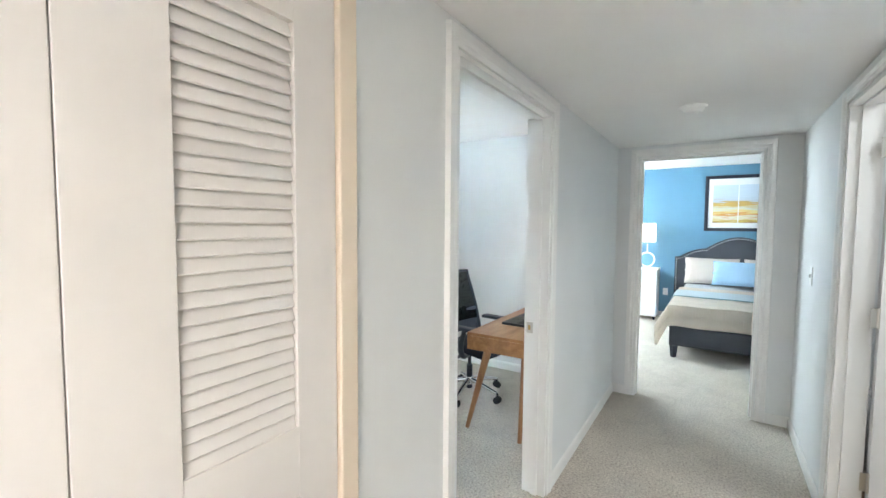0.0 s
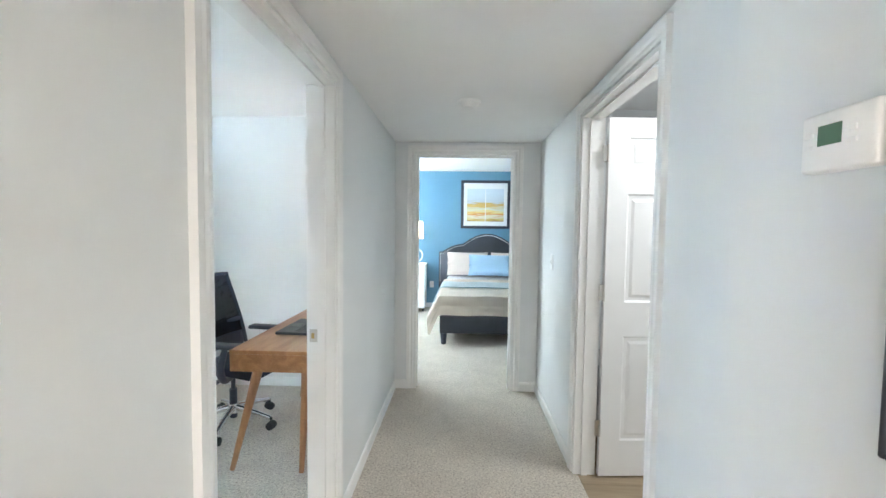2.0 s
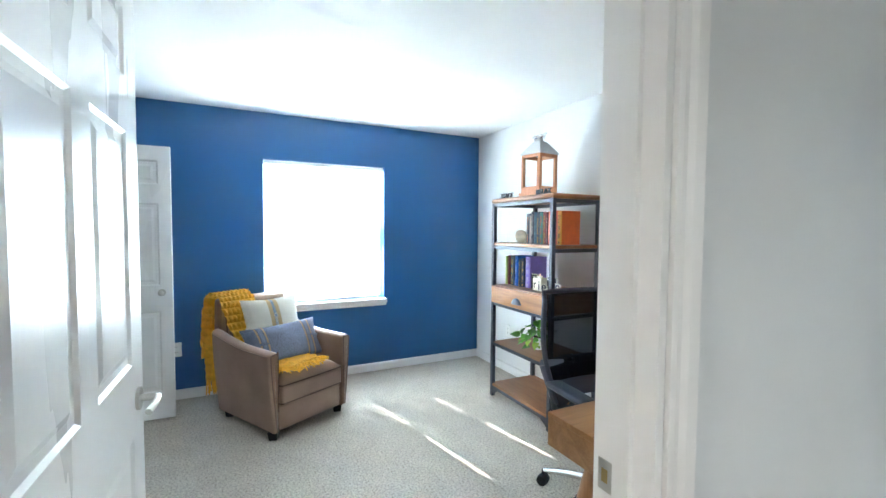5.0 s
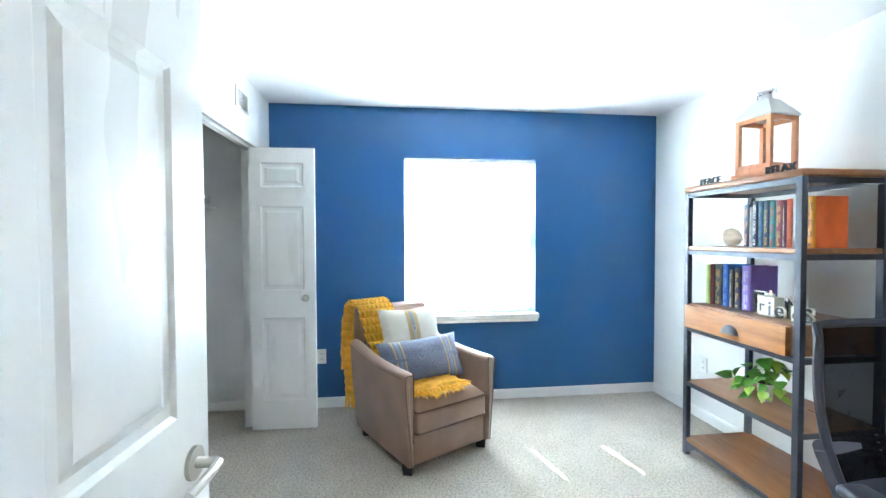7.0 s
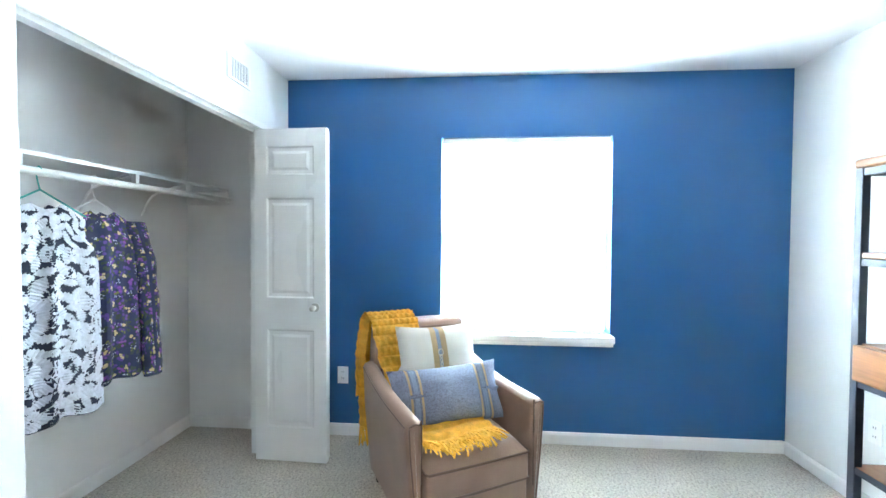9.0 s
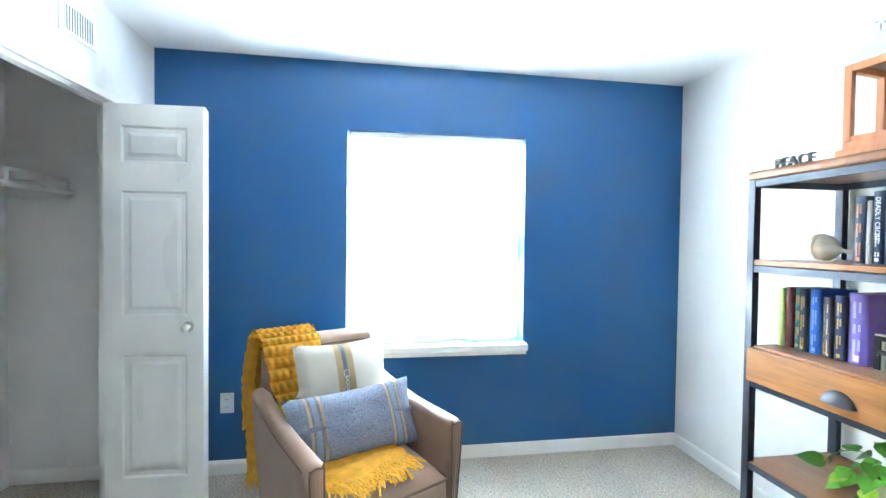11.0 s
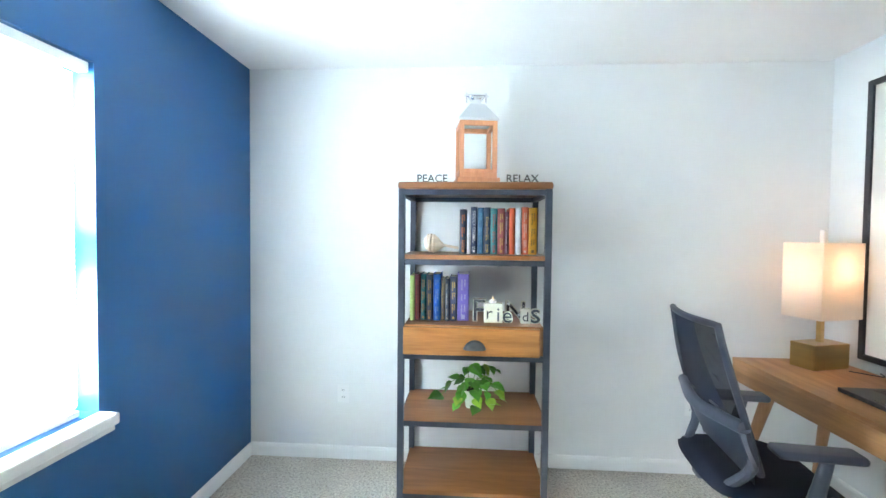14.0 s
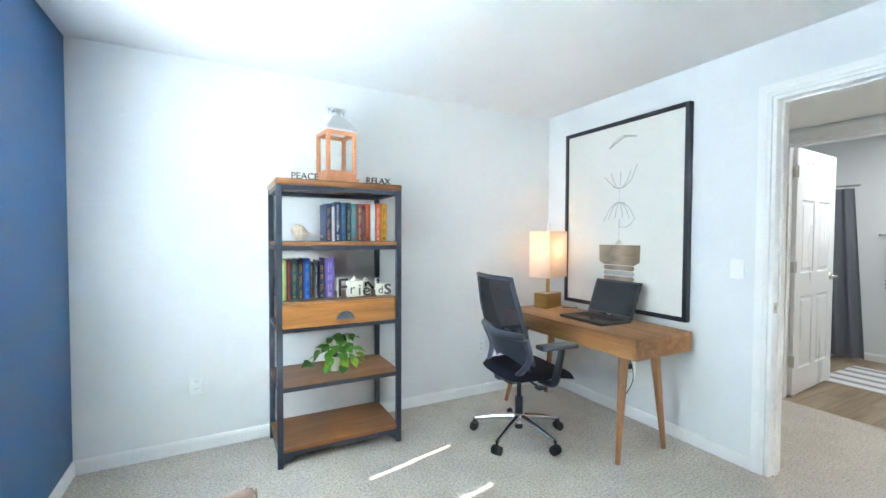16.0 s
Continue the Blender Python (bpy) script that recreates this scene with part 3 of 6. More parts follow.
def panel_door(name, label, w, h, m, columns=2, knob=None, hinges=(), t=0.035, knob_both=True):
    """Moulded panel door, hinged at x = 0, along +x, thickness along y; m puts it into the world."""
    k = h / 2.03
    d = tagged(new(name), label, "door", "", "structure")
    d.matrix_basis = m
    rows = [(0.218 * k, 0.818 * k), (1.011 * k, 1.614 * k), (1.752 * k, 1.924 * k)]
    if columns == 2:
        s, c = 0.115, 0.10
        cols = [(s, (w - c) / 2), ((w + c) / 2, w - s)]
    else:
        cols = [(0.075, w - 0.075)]
    bm = B(0, w, -t / 2 + 0.007, t / 2 - 0.007, 0.012, h)
    xs = [0, *[v for c in cols for v in c], w]
    for sy in (-1, 1):
        f0, f1 = (t / 2 - 0.007, t / 2) if sy > 0 else (-t / 2, -t / 2 + 0.007)
        for i in range(0, len(xs), 2):
            box(bm, xs[i], xs[i + 1], f0, f1, 0.012, h)
        zs = [0.012, *[v for r in rows for v in r], h]
        for a, b in cols:
            for i in range(0, len(zs), 2):
                box(bm, a, b, f0, f1, zs[i], zs[i + 1])
    part("leaf", bm, DOOR, d)
    for a, b in cols:
        for z0, z1 in rows:
            bm = bmesh.new()
            for sy in (-1, 1):
                q = [((a + 0.002, z0 + 0.002, 0.0065), (b - 0.002, z0 + 0.002, 0.0065), (b - 0.002, z1 - 0.002, 0.0065), (a + 0.002, z1 - 0.002, 0.0065))]
                lev = [(0.0, 0.0), (0.010, 0.0075), (0.026, 0.0075), (0.044, 0.0022)]
                ring = []
                for e, dep in lev:
                    y = sy * (t / 2 - dep)
                    ring.append([bm.verts.new((x, y, z)) for x, z in ((a + e, z0 + e), (b - e, z0 + e), (b - e, z1 - e), (a + e, z1 - e))])
                for p, r in zip(ring, ring[1:]):
                    for i in range(4):
                        bm.faces.new((p[i], p[(i + 1) % 4], r[(i + 1) % 4], r[i]))
                bm.faces.new(ring[-1])
            part("panel", bm, DOOR, d)
    if knob:
        kx, kz, lever = knob
        for sy in ((1, -1) if knob_both else (-1,)):
            bm = rod(bmesh.new(), (kx, sy * t / 2, kz), (kx, sy * (t / 2 + 0.008), kz), 0.031 if lever else 0.025, seg=24)
            rod(bm, (kx, sy * (t / 2 + 0.008), kz), (kx, sy * (t / 2 + 0.045), kz), 0.010, seg=12)
            if lever:
                tube(bm, smooth_line([(kx, sy * (t / 2 + 0.048), kz), (kx - 0.05, sy * (t / 2 + 0.052), kz + 0.002), (kx - 0.105, sy * (t / 2 + 0.044), kz - 0.004)], 5), 0.0085, 10)
            else:
                ball(bm, (kx, sy * (t / 2 + 0.045), kz), 0.019, 0.014, 0.019)
            part("door_handle", bm, STEEL, d, "satin nickel handle", True)
    for z in hinges:
        bm = B(-0.034, 0.0005, -t / 2 - 0.004, -t / 2 - 0.001, z - 0.045, z + 0.045, 0.001)
        box(bm, -0.0105, -0.0075, -t / 2 - 0.001, t / 2, z - 0.045, z + 0.045)
        rod(bm, (-0.006, -t / 2 - 0.006, z - 0.048), (-0.006, -t / 2 - 0.006, z + 0.048), 0.006, seg=10)
        part("hinge", bm, STEEL, d, "satin nickel hinge")
    return d


panel_door("door_office", "open white six-panel office door with lever handle", 0.88, 2.08, pose(XO - 0.012, 2.243, 0, 0, 0, 178.4), knob=(0.815, 0.93, True), hinges=())
panel_door("door_bathroom", "open white six-panel bathroom door with nickel hinges", 0.87, 2.08, pose(XR + 0.137, TD1 - 0.026, 0, 0, 0, 4), knob=(0.80, 0.98, True), hinges=(0.30, 1.09, 1.88))
panel_door("door_closet_front_leaf", "folded white panelled closet door leaf with small knob", 0.44, 1.98, pose(-3.965, 1.685, 0.004, 0, 0, 88), columns=1, knob=(0.375, 0.935, False), knob_both=False)
panel_door("door_closet_back_leaf", "folded white panelled closet door leaf", 0.44, 1.98, pose(-4.01, 1.675, 0.004, 0, 0, 88), columns=1)


def louvre_door(y0, y1):
    """Full louvred folding leaf in the hall closet opening."""
    d = tagged(new("door_hall_closet"), "cream painted louvred closet door leaf", "door", "", "structure")
    x0, x1 = -0.815, -0.787
    st, zr = 0.112, ((0.012, 0.16), (0.913, 1.068), (1.93, 2.04))
    bm = B(x0, x1, y0, y0 + st + 0.036, 0.012, 2.04, 0.002)
    box(bm, x0, x1, y1 - st, y1, 0.012, 2.04, 0.002)
    for a, b in zr:
        box(bm, x0, x1, y0 + st + 0.036, y1 - st, a, b)
    part("leaf", bm, LOUVRE, d)
    a, b = y0 + st + 0.037, y1 - st - 0.001
    bm = bmesh.new()
    box(bm, -0.0185, 0.0185, a, b, -0.003, 0.003, 0.0022, 1)
    bmesh.ops.rotate(bm, cent=(0, 0, 0), matrix=Matrix.Rotation(radians(70), 3, "Y"), verts=bm.verts)
    me = mesh_of("slat", bm, LOUVRE)
    for lo, hi in ((0.16, 0.913), (1.068, 1.93)):
        n = round((hi - lo) / 0.0295)
        for i in range(n):
            s = new("slat", me)
            s.parent, s.matrix_basis = d, pose((x0 + x1) / 2 + 0.001, 0, lo + (i + 0.5) * (hi - lo) / n)
    return d


louvre_door(1.147, 1.644)
louvre_door(0.6485, 1.1455)
louvre_door(0.150, 0.647)
louvre_door(-0.3485, 0.1485)

# ---- office: bookshelf ----
SX0, SX1, SY0, SY1 = -3.32, -2.567, 4.47, 4.925
shelf = thing("bookshelf", "dark steel and brown wood bookshelf with one drawer", "bookshelf")
for x in (SX0, SX1 - 0.032):
    for y in (SY0, SY1 - 0.03):
        part("post", B(x, x + 0.032, y, y + 0.03, 0.001, 1.628, 0.002), IRON, shelf)
for z in (1.598, 1.25, 0.778, 0.437, 0.064):
    for y in (SY0 + 0.003, SY1 - 0.025):
        part("rail", B(SX0 + 0.032, SX1 - 0.032, y, y + 0.022, z, z + 0.026), IRON, shelf)
    for x in (SX0 + 0.004, SX1 - 0.028):
        part("rail", B(x, x + 0.024, SY0 + 0.03, SY1 - 0.03, z, z + 0.026), IRON, shelf)
for x in (SX0, SX1 - 0.032):
    bm = bmesh.new()
    prism(bm, [(0, 0.02), (0.07, 0.0625), (0, 0.0625)] if x == SX0 else [(0, 0.02), (0, 0.0625), (-0.07, 0.0625)], 0.02, pose(x + (0.0325 if x == SX0 else -0.0005), SY0 + 0.004, 0))
    part("foot_brace", bm, IRON, shelf)
bm = B(SX0 - 0.004, SX1 + 0.004, SY0 - 0.006, SY1 + 0.004, 1.626, 1.662, 0.012, 3)
part("top_board", bm, SHELF_WOOD, shelf, "", True)
for z in (1.302, 0.464, 0.11):
    part("board", B(SX0 + 0.006, SX1 - 0.006, SY0 + 0.004, SY1 - 0.004, z - 0.024, z, 0.004), SHELF_WOOD, shelf)
part("case", B(SX0 + 0.03, SX1 - 0.03, SY0 + 0.014, SY1 - 0.004, 0.806, 0.95, 0.003), SHELF_WOOD, shelf)
drawer = part("drawer", B(SX0 + 0.03, SX1 - 0.052, SY0 - 0.018, SY0 + 0.012, 0.806, 0.943, 0.004), DRAWER_WOOD, shelf, "golden brown drawer front")
PULL = mat("pewter_pull", (0.20, 0.22, 0.26), 0.32, 0.7, vary=0.15, scale=20)
bm = bmesh.new()
HX, HZ = -2.935, 0.862


def cup(a, b):
    th, ph = math.pi * a, math.pi / 2 * b
    return Vector((HX + 0.052 * math.cos(th) * math.cos(ph * 0.15), SY0 - 0.02 - 0.026 * math.sin(th) ** 0.6 * math.sin(ph), HZ - 0.022 + 0.046 * math.sin(th) * math.cos(ph)))


sheet(bm, cup, 20, 8, 0.002)
box(bm, HX - 0.055, HX + 0.055, SY0 - 0.021, SY0 - 0.0185, HZ - 0.024, HZ - 0.012, 0.001)
for dx in (-0.046, 0.046):
    ball(bm, (HX + dx, SY0 - 0.022, HZ - 0.016), 0.006, 0.004, 0.006, 8, 6)
part("cup_handle", bm, PULL, drawer, "dark metal cup pull", True)

# ---- books ----
bar_mats = {}


def book(x0, x1, z0, h, colour, back, y, ink=None, title=None, depth=0.17, tilt=0.0, marks=3):
    """One upright hardback with its spine to -y."""
    key = tuple(colour)
    if key not in bar_mats:
        # cover colours are brightened in place of fill light on the shelves
        bar_mats[key] = mat("book_cloth", [min(0.8, c * 1.75 + 0.008) for c in colour], 0.45, vary=0.08, scale=20, fine=0.06, fine_scale=500)
    cloth = bar_mats[key]
    w = x1 - x0 - 0.002
    b = thing("book", back, "book", pose((x0 + x1) / 2, y, z0 + 0.0005, 0, tilt, 0), "books on the shelf")
    bm = B(-w / 2, -w / 2 + 0.003, 0, depth, 0, h)
    box(bm, w / 2 - 0.003, w / 2, 0, depth, 0, h)
    n = 8
    sheet(bm, lambda a, c: Vector((w / 2 * math.cos(math.pi * a), -0.006 * math.sin(math.pi * a) - 0.0002, h * c)), n, 1, 0.002)
    part("cover", bm, cloth, b, "", True)
    part("pages", B(-w / 2 + 0.0032, w / 2 - 0.0032, 0.002, depth - 0.006, 0.004, h - 0.004), PAPER, b)
    if ink:
        k = tuple(ink)
        if k not in bar_mats:
            bar_mats[k] = mat("spine_ink", ink, 0.4, vary=0.03)
        inkm = bar_mats[k]
        if title:
            words("lettering", title, min(0.028, w * 0.62), 0.0004, inkm, b, pose(-w * 0.2, -0.0074, h * 0.62, 90, 90, 0))
        rnd = random.Random(int(x0 * 1e4))
        bm = bmesh.new()
        z = h * (0.42 if title else 0.88)
        while z > h * 0.14:
            ln = rnd.uniform(0.10, 0.30) * h
            for k2 in range(2 if w > 0.028 else 1):
                zz, x = z, -w * 0.12 + k2 * w * 0.26
                while zz > max(z - ln * (1 if k2 == 0 else 0.7), h * 0.1):
                    c = rnd.uniform(0.004, 0.008)
                    box(bm, x - w * 0.06, x + w * 0.06, -0.0078, -0.0062, zz - c, zz)
                    zz -= c + 0.0022
            z -= ln + rnd.uniform(0.05, 0.12) * h
        box(bm, -w * 0.16, w * 0.16, -0.0078, -0.006, h * 0.04, h * 0.04 + w * 0.35)
        tagged(part("spine_print", bm, inkm, b, "printed spine lines"), kind="stuff")
    return b


GOLD, SILV, RED = (0.62, 0.42, 0.12), (0.75, 0.77, 0.8), (0.5, 0.1, 0.06)
NAVY = (0.02, 0.035, 0.075)
xs = (-3.020, -2.981, -2.962, -2.927, -2.894, -2.859, -2.823, -2.784, -2.764, -2.732, -2.699, -2.663, -2.620)
row = ((0.232, NAVY, (0.55, 0.2, 0.08), None, "navy hardback with orange spine print"), (0.215, (0.62, 0.66, 0.66), None, None, "thin white paperback book"),
       (0.245, NAVY, SILV, "DEADLY CROSS", "dark navy hardback with white lettering"), (0.242, (0.03, 0.09, 0.17), (0.1, 0.32, 0.5), None, "dark blue hardback with blue spine print"),
       (0.243, (0.03, 0.05, 0.09), GOLD, "Cross Fire", "slate navy hardback with gold lettering"), (0.238, (0.05, 0.19, 0.22), RED, None, "teal hardback with red spine print"),
       (0.238, (0.2, 0.05, 0.055), GOLD, None, "maroon hardback with gold spine print"), (0.222, (0.10, 0.035, 0.06), SILV, None, "thin dark plum paperback book"),
       (0.24, (0.46, 0.085, 0.03), None, None, "orange red hardback book"), (0.24, (0.66, 0.68, 0.62), None, None, "off-white plain hardback book"),
       (0.245, (0.46, 0.09, 0.035), (0.8, 0.5, 0.4), None, "coral orange hardback with pale spine print"), (0.242, (0.48, 0.075, 0.008), (0.25, 0.1, 0.02), None, "amber yellow hardback with orange boards"))
for a, b, (h, c, ink, title, lab) in zip(xs, xs[1:], row):
    bk = book(a, b, 1.302, h, c, lab, 4.60, ink, title)
AMBER = mat("amber_spine", (0.80, 0.36, 0.02), 0.45, vary=0.06, scale=20)
w = xs[-1] - xs[-2]
part("spine", sheet(bmesh.new(), lambda a, c: Vector(((w / 2 - 0.0004) * math.cos(math.pi * a), -0.0066 * math.sin(math.pi * a) - 0.0008, 0.242 * c)), 8, 1, 0.0006), AMBER, bk, "amber yellow spine", True)
xs = (-3.276, -3.252, -3.222, -3.190, -3.155, -3.114, -3.090, -3.067, -3.028, -2.965)
row = ((0.215, (0.36, 0.55, 0.16), None, None, "lime green paperback book"), (0.222, (0.13, 0.04, 0.05), RED, None, "dark brown hardback with red spine print"),
       (0.222, (0.02, 0.13, 0.15), GOLD, None, "dark teal hardback with gold spine print"), (0.222, (0.05, 0.07, 0.10), GOLD, None, "slate hardback with gold spine print"),
       (0.225, (0.01, 0.10, 0.42), (0.2, 0.4, 0.75), None, "bright blue hardback with pale print"), (0.20, (0.10, 0.09, 0.07), GOLD, None, "dark tan paperback with gold print"),
       (0.202, (0.05, 0.06, 0.08), (0.7, 0.6, 0.4), None, "dark paperback with cream print"), (0.212, (0.025, 0.035, 0.08), GOLD, None, "navy hardback with gold spine print"),
       (0.226, (0.14, 0.10, 0.36), (0.5, 0.45, 0.7), None, "thick purple hardback book"))
for i, (a, b, (h, c, ink, title, lab)) in enumerate(zip(xs, xs[1:], row)):
    book(a, b, 0.951, h + 0.02, c, lab, 4.585 + 0.008 * (i % 3), ink, title, 0.16)

# ---- shell ----
shell = thing("seashell", "cream and grey whelk seashell lying on the shelf", "seashell", pose(-3.135, 4.66, 1.303))
bm = bmesh.new()
SHELL = mat("shell", (0.88, 0.74, 0.58), 0.4, vary=0.12, scale=14, stretch=(1, 1, 3))


def whorl(a, b):
    th = b * 2 * math.pi
    x = -0.075 + 0.185 * a
    r = 0.05 * (math.sin(math.pi * min(1, a * 1.9 + 0.06) ** 0.8) if a < 0.42 else 0.0)
    r = max(r, 0.05 * math.exp(-((a - 0.27) / 0.24) ** 2), 0.007)
    ridge = 0.0045 * math.sin(th + a * 60) * max(0, 1 - a * 2.2)
    return Vector((x, (r + ridge) * math.cos(th), 0.05 + (r + ridge) * math.sin(th) - 0.032 * a))


sheet(bm, whorl, 60, 24)
lo = min(v.co.z for v in bm.verts)
for v in bm.verts:
    v.co.z -= lo
part("shell_body", bm, SHELL, shell, "", True)

# ---- lantern ----
lan = thing("lantern", "orange wooden candle lantern with white metal roof", "lantern", pose(-2.94, 4.65, 1.6625, 0, 0, 8) @ Matrix.Scale(1.05, 4))
bm = B(-0.105, 0.105, -0.105, 0.105, 0, 0.03, 0.004)
box(bm, -0.092, 0.092, -0.092, 0.092, 0.03, 0.055, 0.003)
part("base", bm, LANTERN_WOOD, lan)
for sx in (-1, 1):
    for sy in (-1, 1):
        part("corner_post", B(*sorted((sx * 0.092, sx * 0.070)), *sorted((sy * 0.092, sy * 0.070)), 0.0555, 0.305, 0.002), LANTERN_WOOD, lan)
for z0, z1 in ((0.0555, 0.072), (0.283, 0.305)):
    bm = bmesh.new()
    for s in (-1, 1):
        box(bm, -0.070, 0.070, *sorted((s * 0.09, s * 0.072)), z0, z1)
        box(bm, *sorted((s * 0.09, s * 0.072)), -0.070, 0.070, z0, z1)
    part("frame_rail", bm, LANTERN_WOOD, lan)
for s in (-1, 1):
    for b in ((-0.070, 0.070, s * 0.083 - 0.001, s * 0.083 + 0.001), (s * 0.083 - 0.001, s * 0.083 + 0.001, -0.070, 0.070)):
        p = part("pane", B(*b, 0.0725, 0.2825), GLASS, lan)
        p.visible_shadow = False
TIN = mat("white_tin", (0.66, 0.67, 0.68), 0.4, 0.1, vary=0.05)
bm = B(-0.099, 0.099, -0.099, 0.099, 0.305, 0.316, 0.002)
bmesh.ops.create_cone(bm, cap_ends=True, segments=4, radius1=0.097 * 1.414, radius2=0.036 * 1.414, depth=0.085, matrix=pose(0, 0, 0.3585, 0, 0, 45))
rod(bm, (0, 0, 0.40), (0, 0, 0.425), 0.028, 0.022, 16)
part("roof", bm, TIN, lan, "white metal roof")
bm = rod(bmesh.new(), (0, 0, 0.425), (0, 0, 0.44), 0.03, 0.042, 20)
for s in (-1, 1):
    rod(bm, (s * 0.05, 0, 0.415), (s * 0.05, 0, 0.465), 0.004)
tube(bm, [(0.06 * math.cos(a), 0.045 * math.sin(a), 0.45 + 0.02 * math.sin(a)) for a in np.linspace(0, 2 * math.pi, 33)], 0.004)
part("ring_handle", bm, CHROME, lan, "silver vent cap and ring handle", True)

# ---- letters on top, and the word blocks ----
SLATE = mat("slate_letters", (0.05, 0.052, 0.055), 0.5, vary=0.1)
for word, x in (("PEACE", -3.157), ("RELAX", -2.711)):
    t = words("word_ornament", word, 0.054, 0.007, SLATE, None, pose(x, 4.505, 1.664, 90, 0, 0))
    tagged(t, "dark cut-out letters spelling %s" % word.lower(), "ornament")
PATTERN = bands("zebra_print", ((0.0, (0.02, 0.02, 0.025)), (0.5, (0.75, 0.76, 0.76)), (1.0, (0.02, 0.02, 0.025))), 2, 0, 0.055, 2.4, (28, 28, 28), hold=True)
GREY = mat("grey_letter", (0.075, 0.085, 0.11), 0.5, vary=0.1)
BLOCK = mat("cream_block", (0.76, 0.74, 0.62), 0.6, vary=0.05)
fr = thing("word_block_ornament", "cream blocks and grey letters spelling friends", "ornament", pose(0, 0, 0.951))
part("candle_block", B(-2.888, -2.792, 4.565, 4.625, 0, 0.098, 0.002), BLOCK, fr)
part("small_block", B(-2.700, -2.650, 4.562, 4.60, 0, 0.075, 0.002), BLOCK, fr)
for ch, x, y, s, mt, z in (("F", -2.915, 4.60, 0.165, PATTERN, 0.002), ("e", -2.768, 4.575, 0.115, GREY, 0.002), ("N", -2.722, 4.61, 0.15, PATTERN, 0.002), ("s", -2.625, 4.575, 0.15, GREY, 0.003)):
    words("letter", ch, s, 0.009, mt, fr, pose(x, y, z, 90, 0, 0))
    words("letter_rim", ch, s, 0.006, BLOCK, fr, pose(x, y + 0.004, z, 90, 0, 0), "cream letter edge", 0.0045)
for ch, x, s, z, y in (("r", -2.862, 0.09, 0.02, 4.5645), ("i", -2.815, 0.105, 0.008, 4.563), ("d", -2.676, 0.07, 0.012, 4.5615)):
    words("letter", ch, s, 0.0015, GREY if ch == "i" else SLATE, fr, pose(x, y, z, 90, 0, 0))
candle = thing("tea_light", "white tea light with small glowing flame on a block", "candle", pose(-2.842, 4.597, 1.0495))
part("cup", rod(bmesh.new(), (0, 0, 0), (0, 0, 0.014), 0.019, seg=20), WHITE_PLASTIC, candle)
part("flame", ball(bmesh.new(), (0, 0, 0.022), 0.004, 0.004, 0.010, 8, 8), glow("flame", (1.0, 0.6, 0.25), 0.6), candle)

# ---- potted plant ----
plant = thing("potted_plant", "green trailing pothos plant in a white ceramic pot", "plant", pose(-2.948, 4.68, 0.465))
bm = rod(bmesh.new(), (0, 0, 0), (0, 0, 0.095), 0.030, 0.044, 24)
part("pot", bm, CERAMIC, plant, "", True)
part("soil", rod(bmesh.new(), (0, 0, 0.0955), (0, 0, 0.099), 0.039, seg=20), SOIL, plant)


def leaf_mesh(size):
    bm = bmesh.new()

    def f(a, b):
        t, s = a, 2 * b - 1
        wd = 0.52 * (math.sin(math.pi * min(1, t * 1.02) ** 0.62)) * (1 - 0.25 * t)
        back = 0.10 * abs(s) * (1 - t) ** 3
        return Vector((size * wd * s, size * (t - back * 1.3), size * (0.10 * abs(s) * wd * 2 - 0.28 * t * t)))

    sheet(bm, f, 9, 6)
    return bm


leaf_meshes = [mesh_of("leaf", leaf_mesh(s), m, True) for s, m in ((0.078, LEAF), (0.066, LEAF), (0.070, LEAF_PALE), (0.060, LEAF))]
rnd = random.Random(7)
vines = (((0, 0, 0.1), (-0.05, -0.03, 0.17), (-0.12, -0.06, 0.14), (-0.165, -0.075, 0.07)), ((0, 0, 0.1), (0.0, -0.05, 0.17), (0.02, -0.10, 0.11), (0.03, -0.12, 0.03)),
         ((0, 0, 0.1), (0.06, -0.03, 0.18), (0.12, -0.05, 0.13), (0.16, -0.06, 0.06)), ((0, 0, 0.1), (0.03, 0.01, 0.2), (0.08, 0, 0.23), (0.13, 0, 0.2)),
         ((0, 0, 0.1), (-0.02, 0.02, 0.19), (-0.01, 0.0, 0.22), (0.02, -0.03, 0.23)), ((0, 0, 0.1), (-0.03, -0.05, 0.14), (-0.06, -0.09, 0.10), (-0.07, -0.11, 0.045)),
         ((0, 0, 0.1), (0.05, 0.04, 0.17), (0.06, 0.07, 0.16)), ((0, 0, 0.1), (0.05, -0.05, 0.16), (0.09, -0.09, 0.10), (0.10, -0.11, 0.05)))
for line in vines:
    pts = smooth_line(line, 6)
    part("stem", tube(bmesh.new(), pts, 0.0017, 6), STEM, plant)
    for i in range(5, len(pts), 3):
        q = pts[i]
        az = math.atan2(q.y - 0.0, q.x) + rnd.uniform(-1.1, 1.1)
        lf = new("leaf", rnd.choice(leaf_meshes))
        lf.parent = plant
        lf.matrix_basis = Matrix.Translation(q) @ Euler((radians(rnd.uniform(-55, 15)), radians(rnd.uniform(-25, 25)), az - math.pi / 2)).to_matrix().to_4x4() @ Matrix.Scale(rnd.uniform(0.75, 1.1), 4)

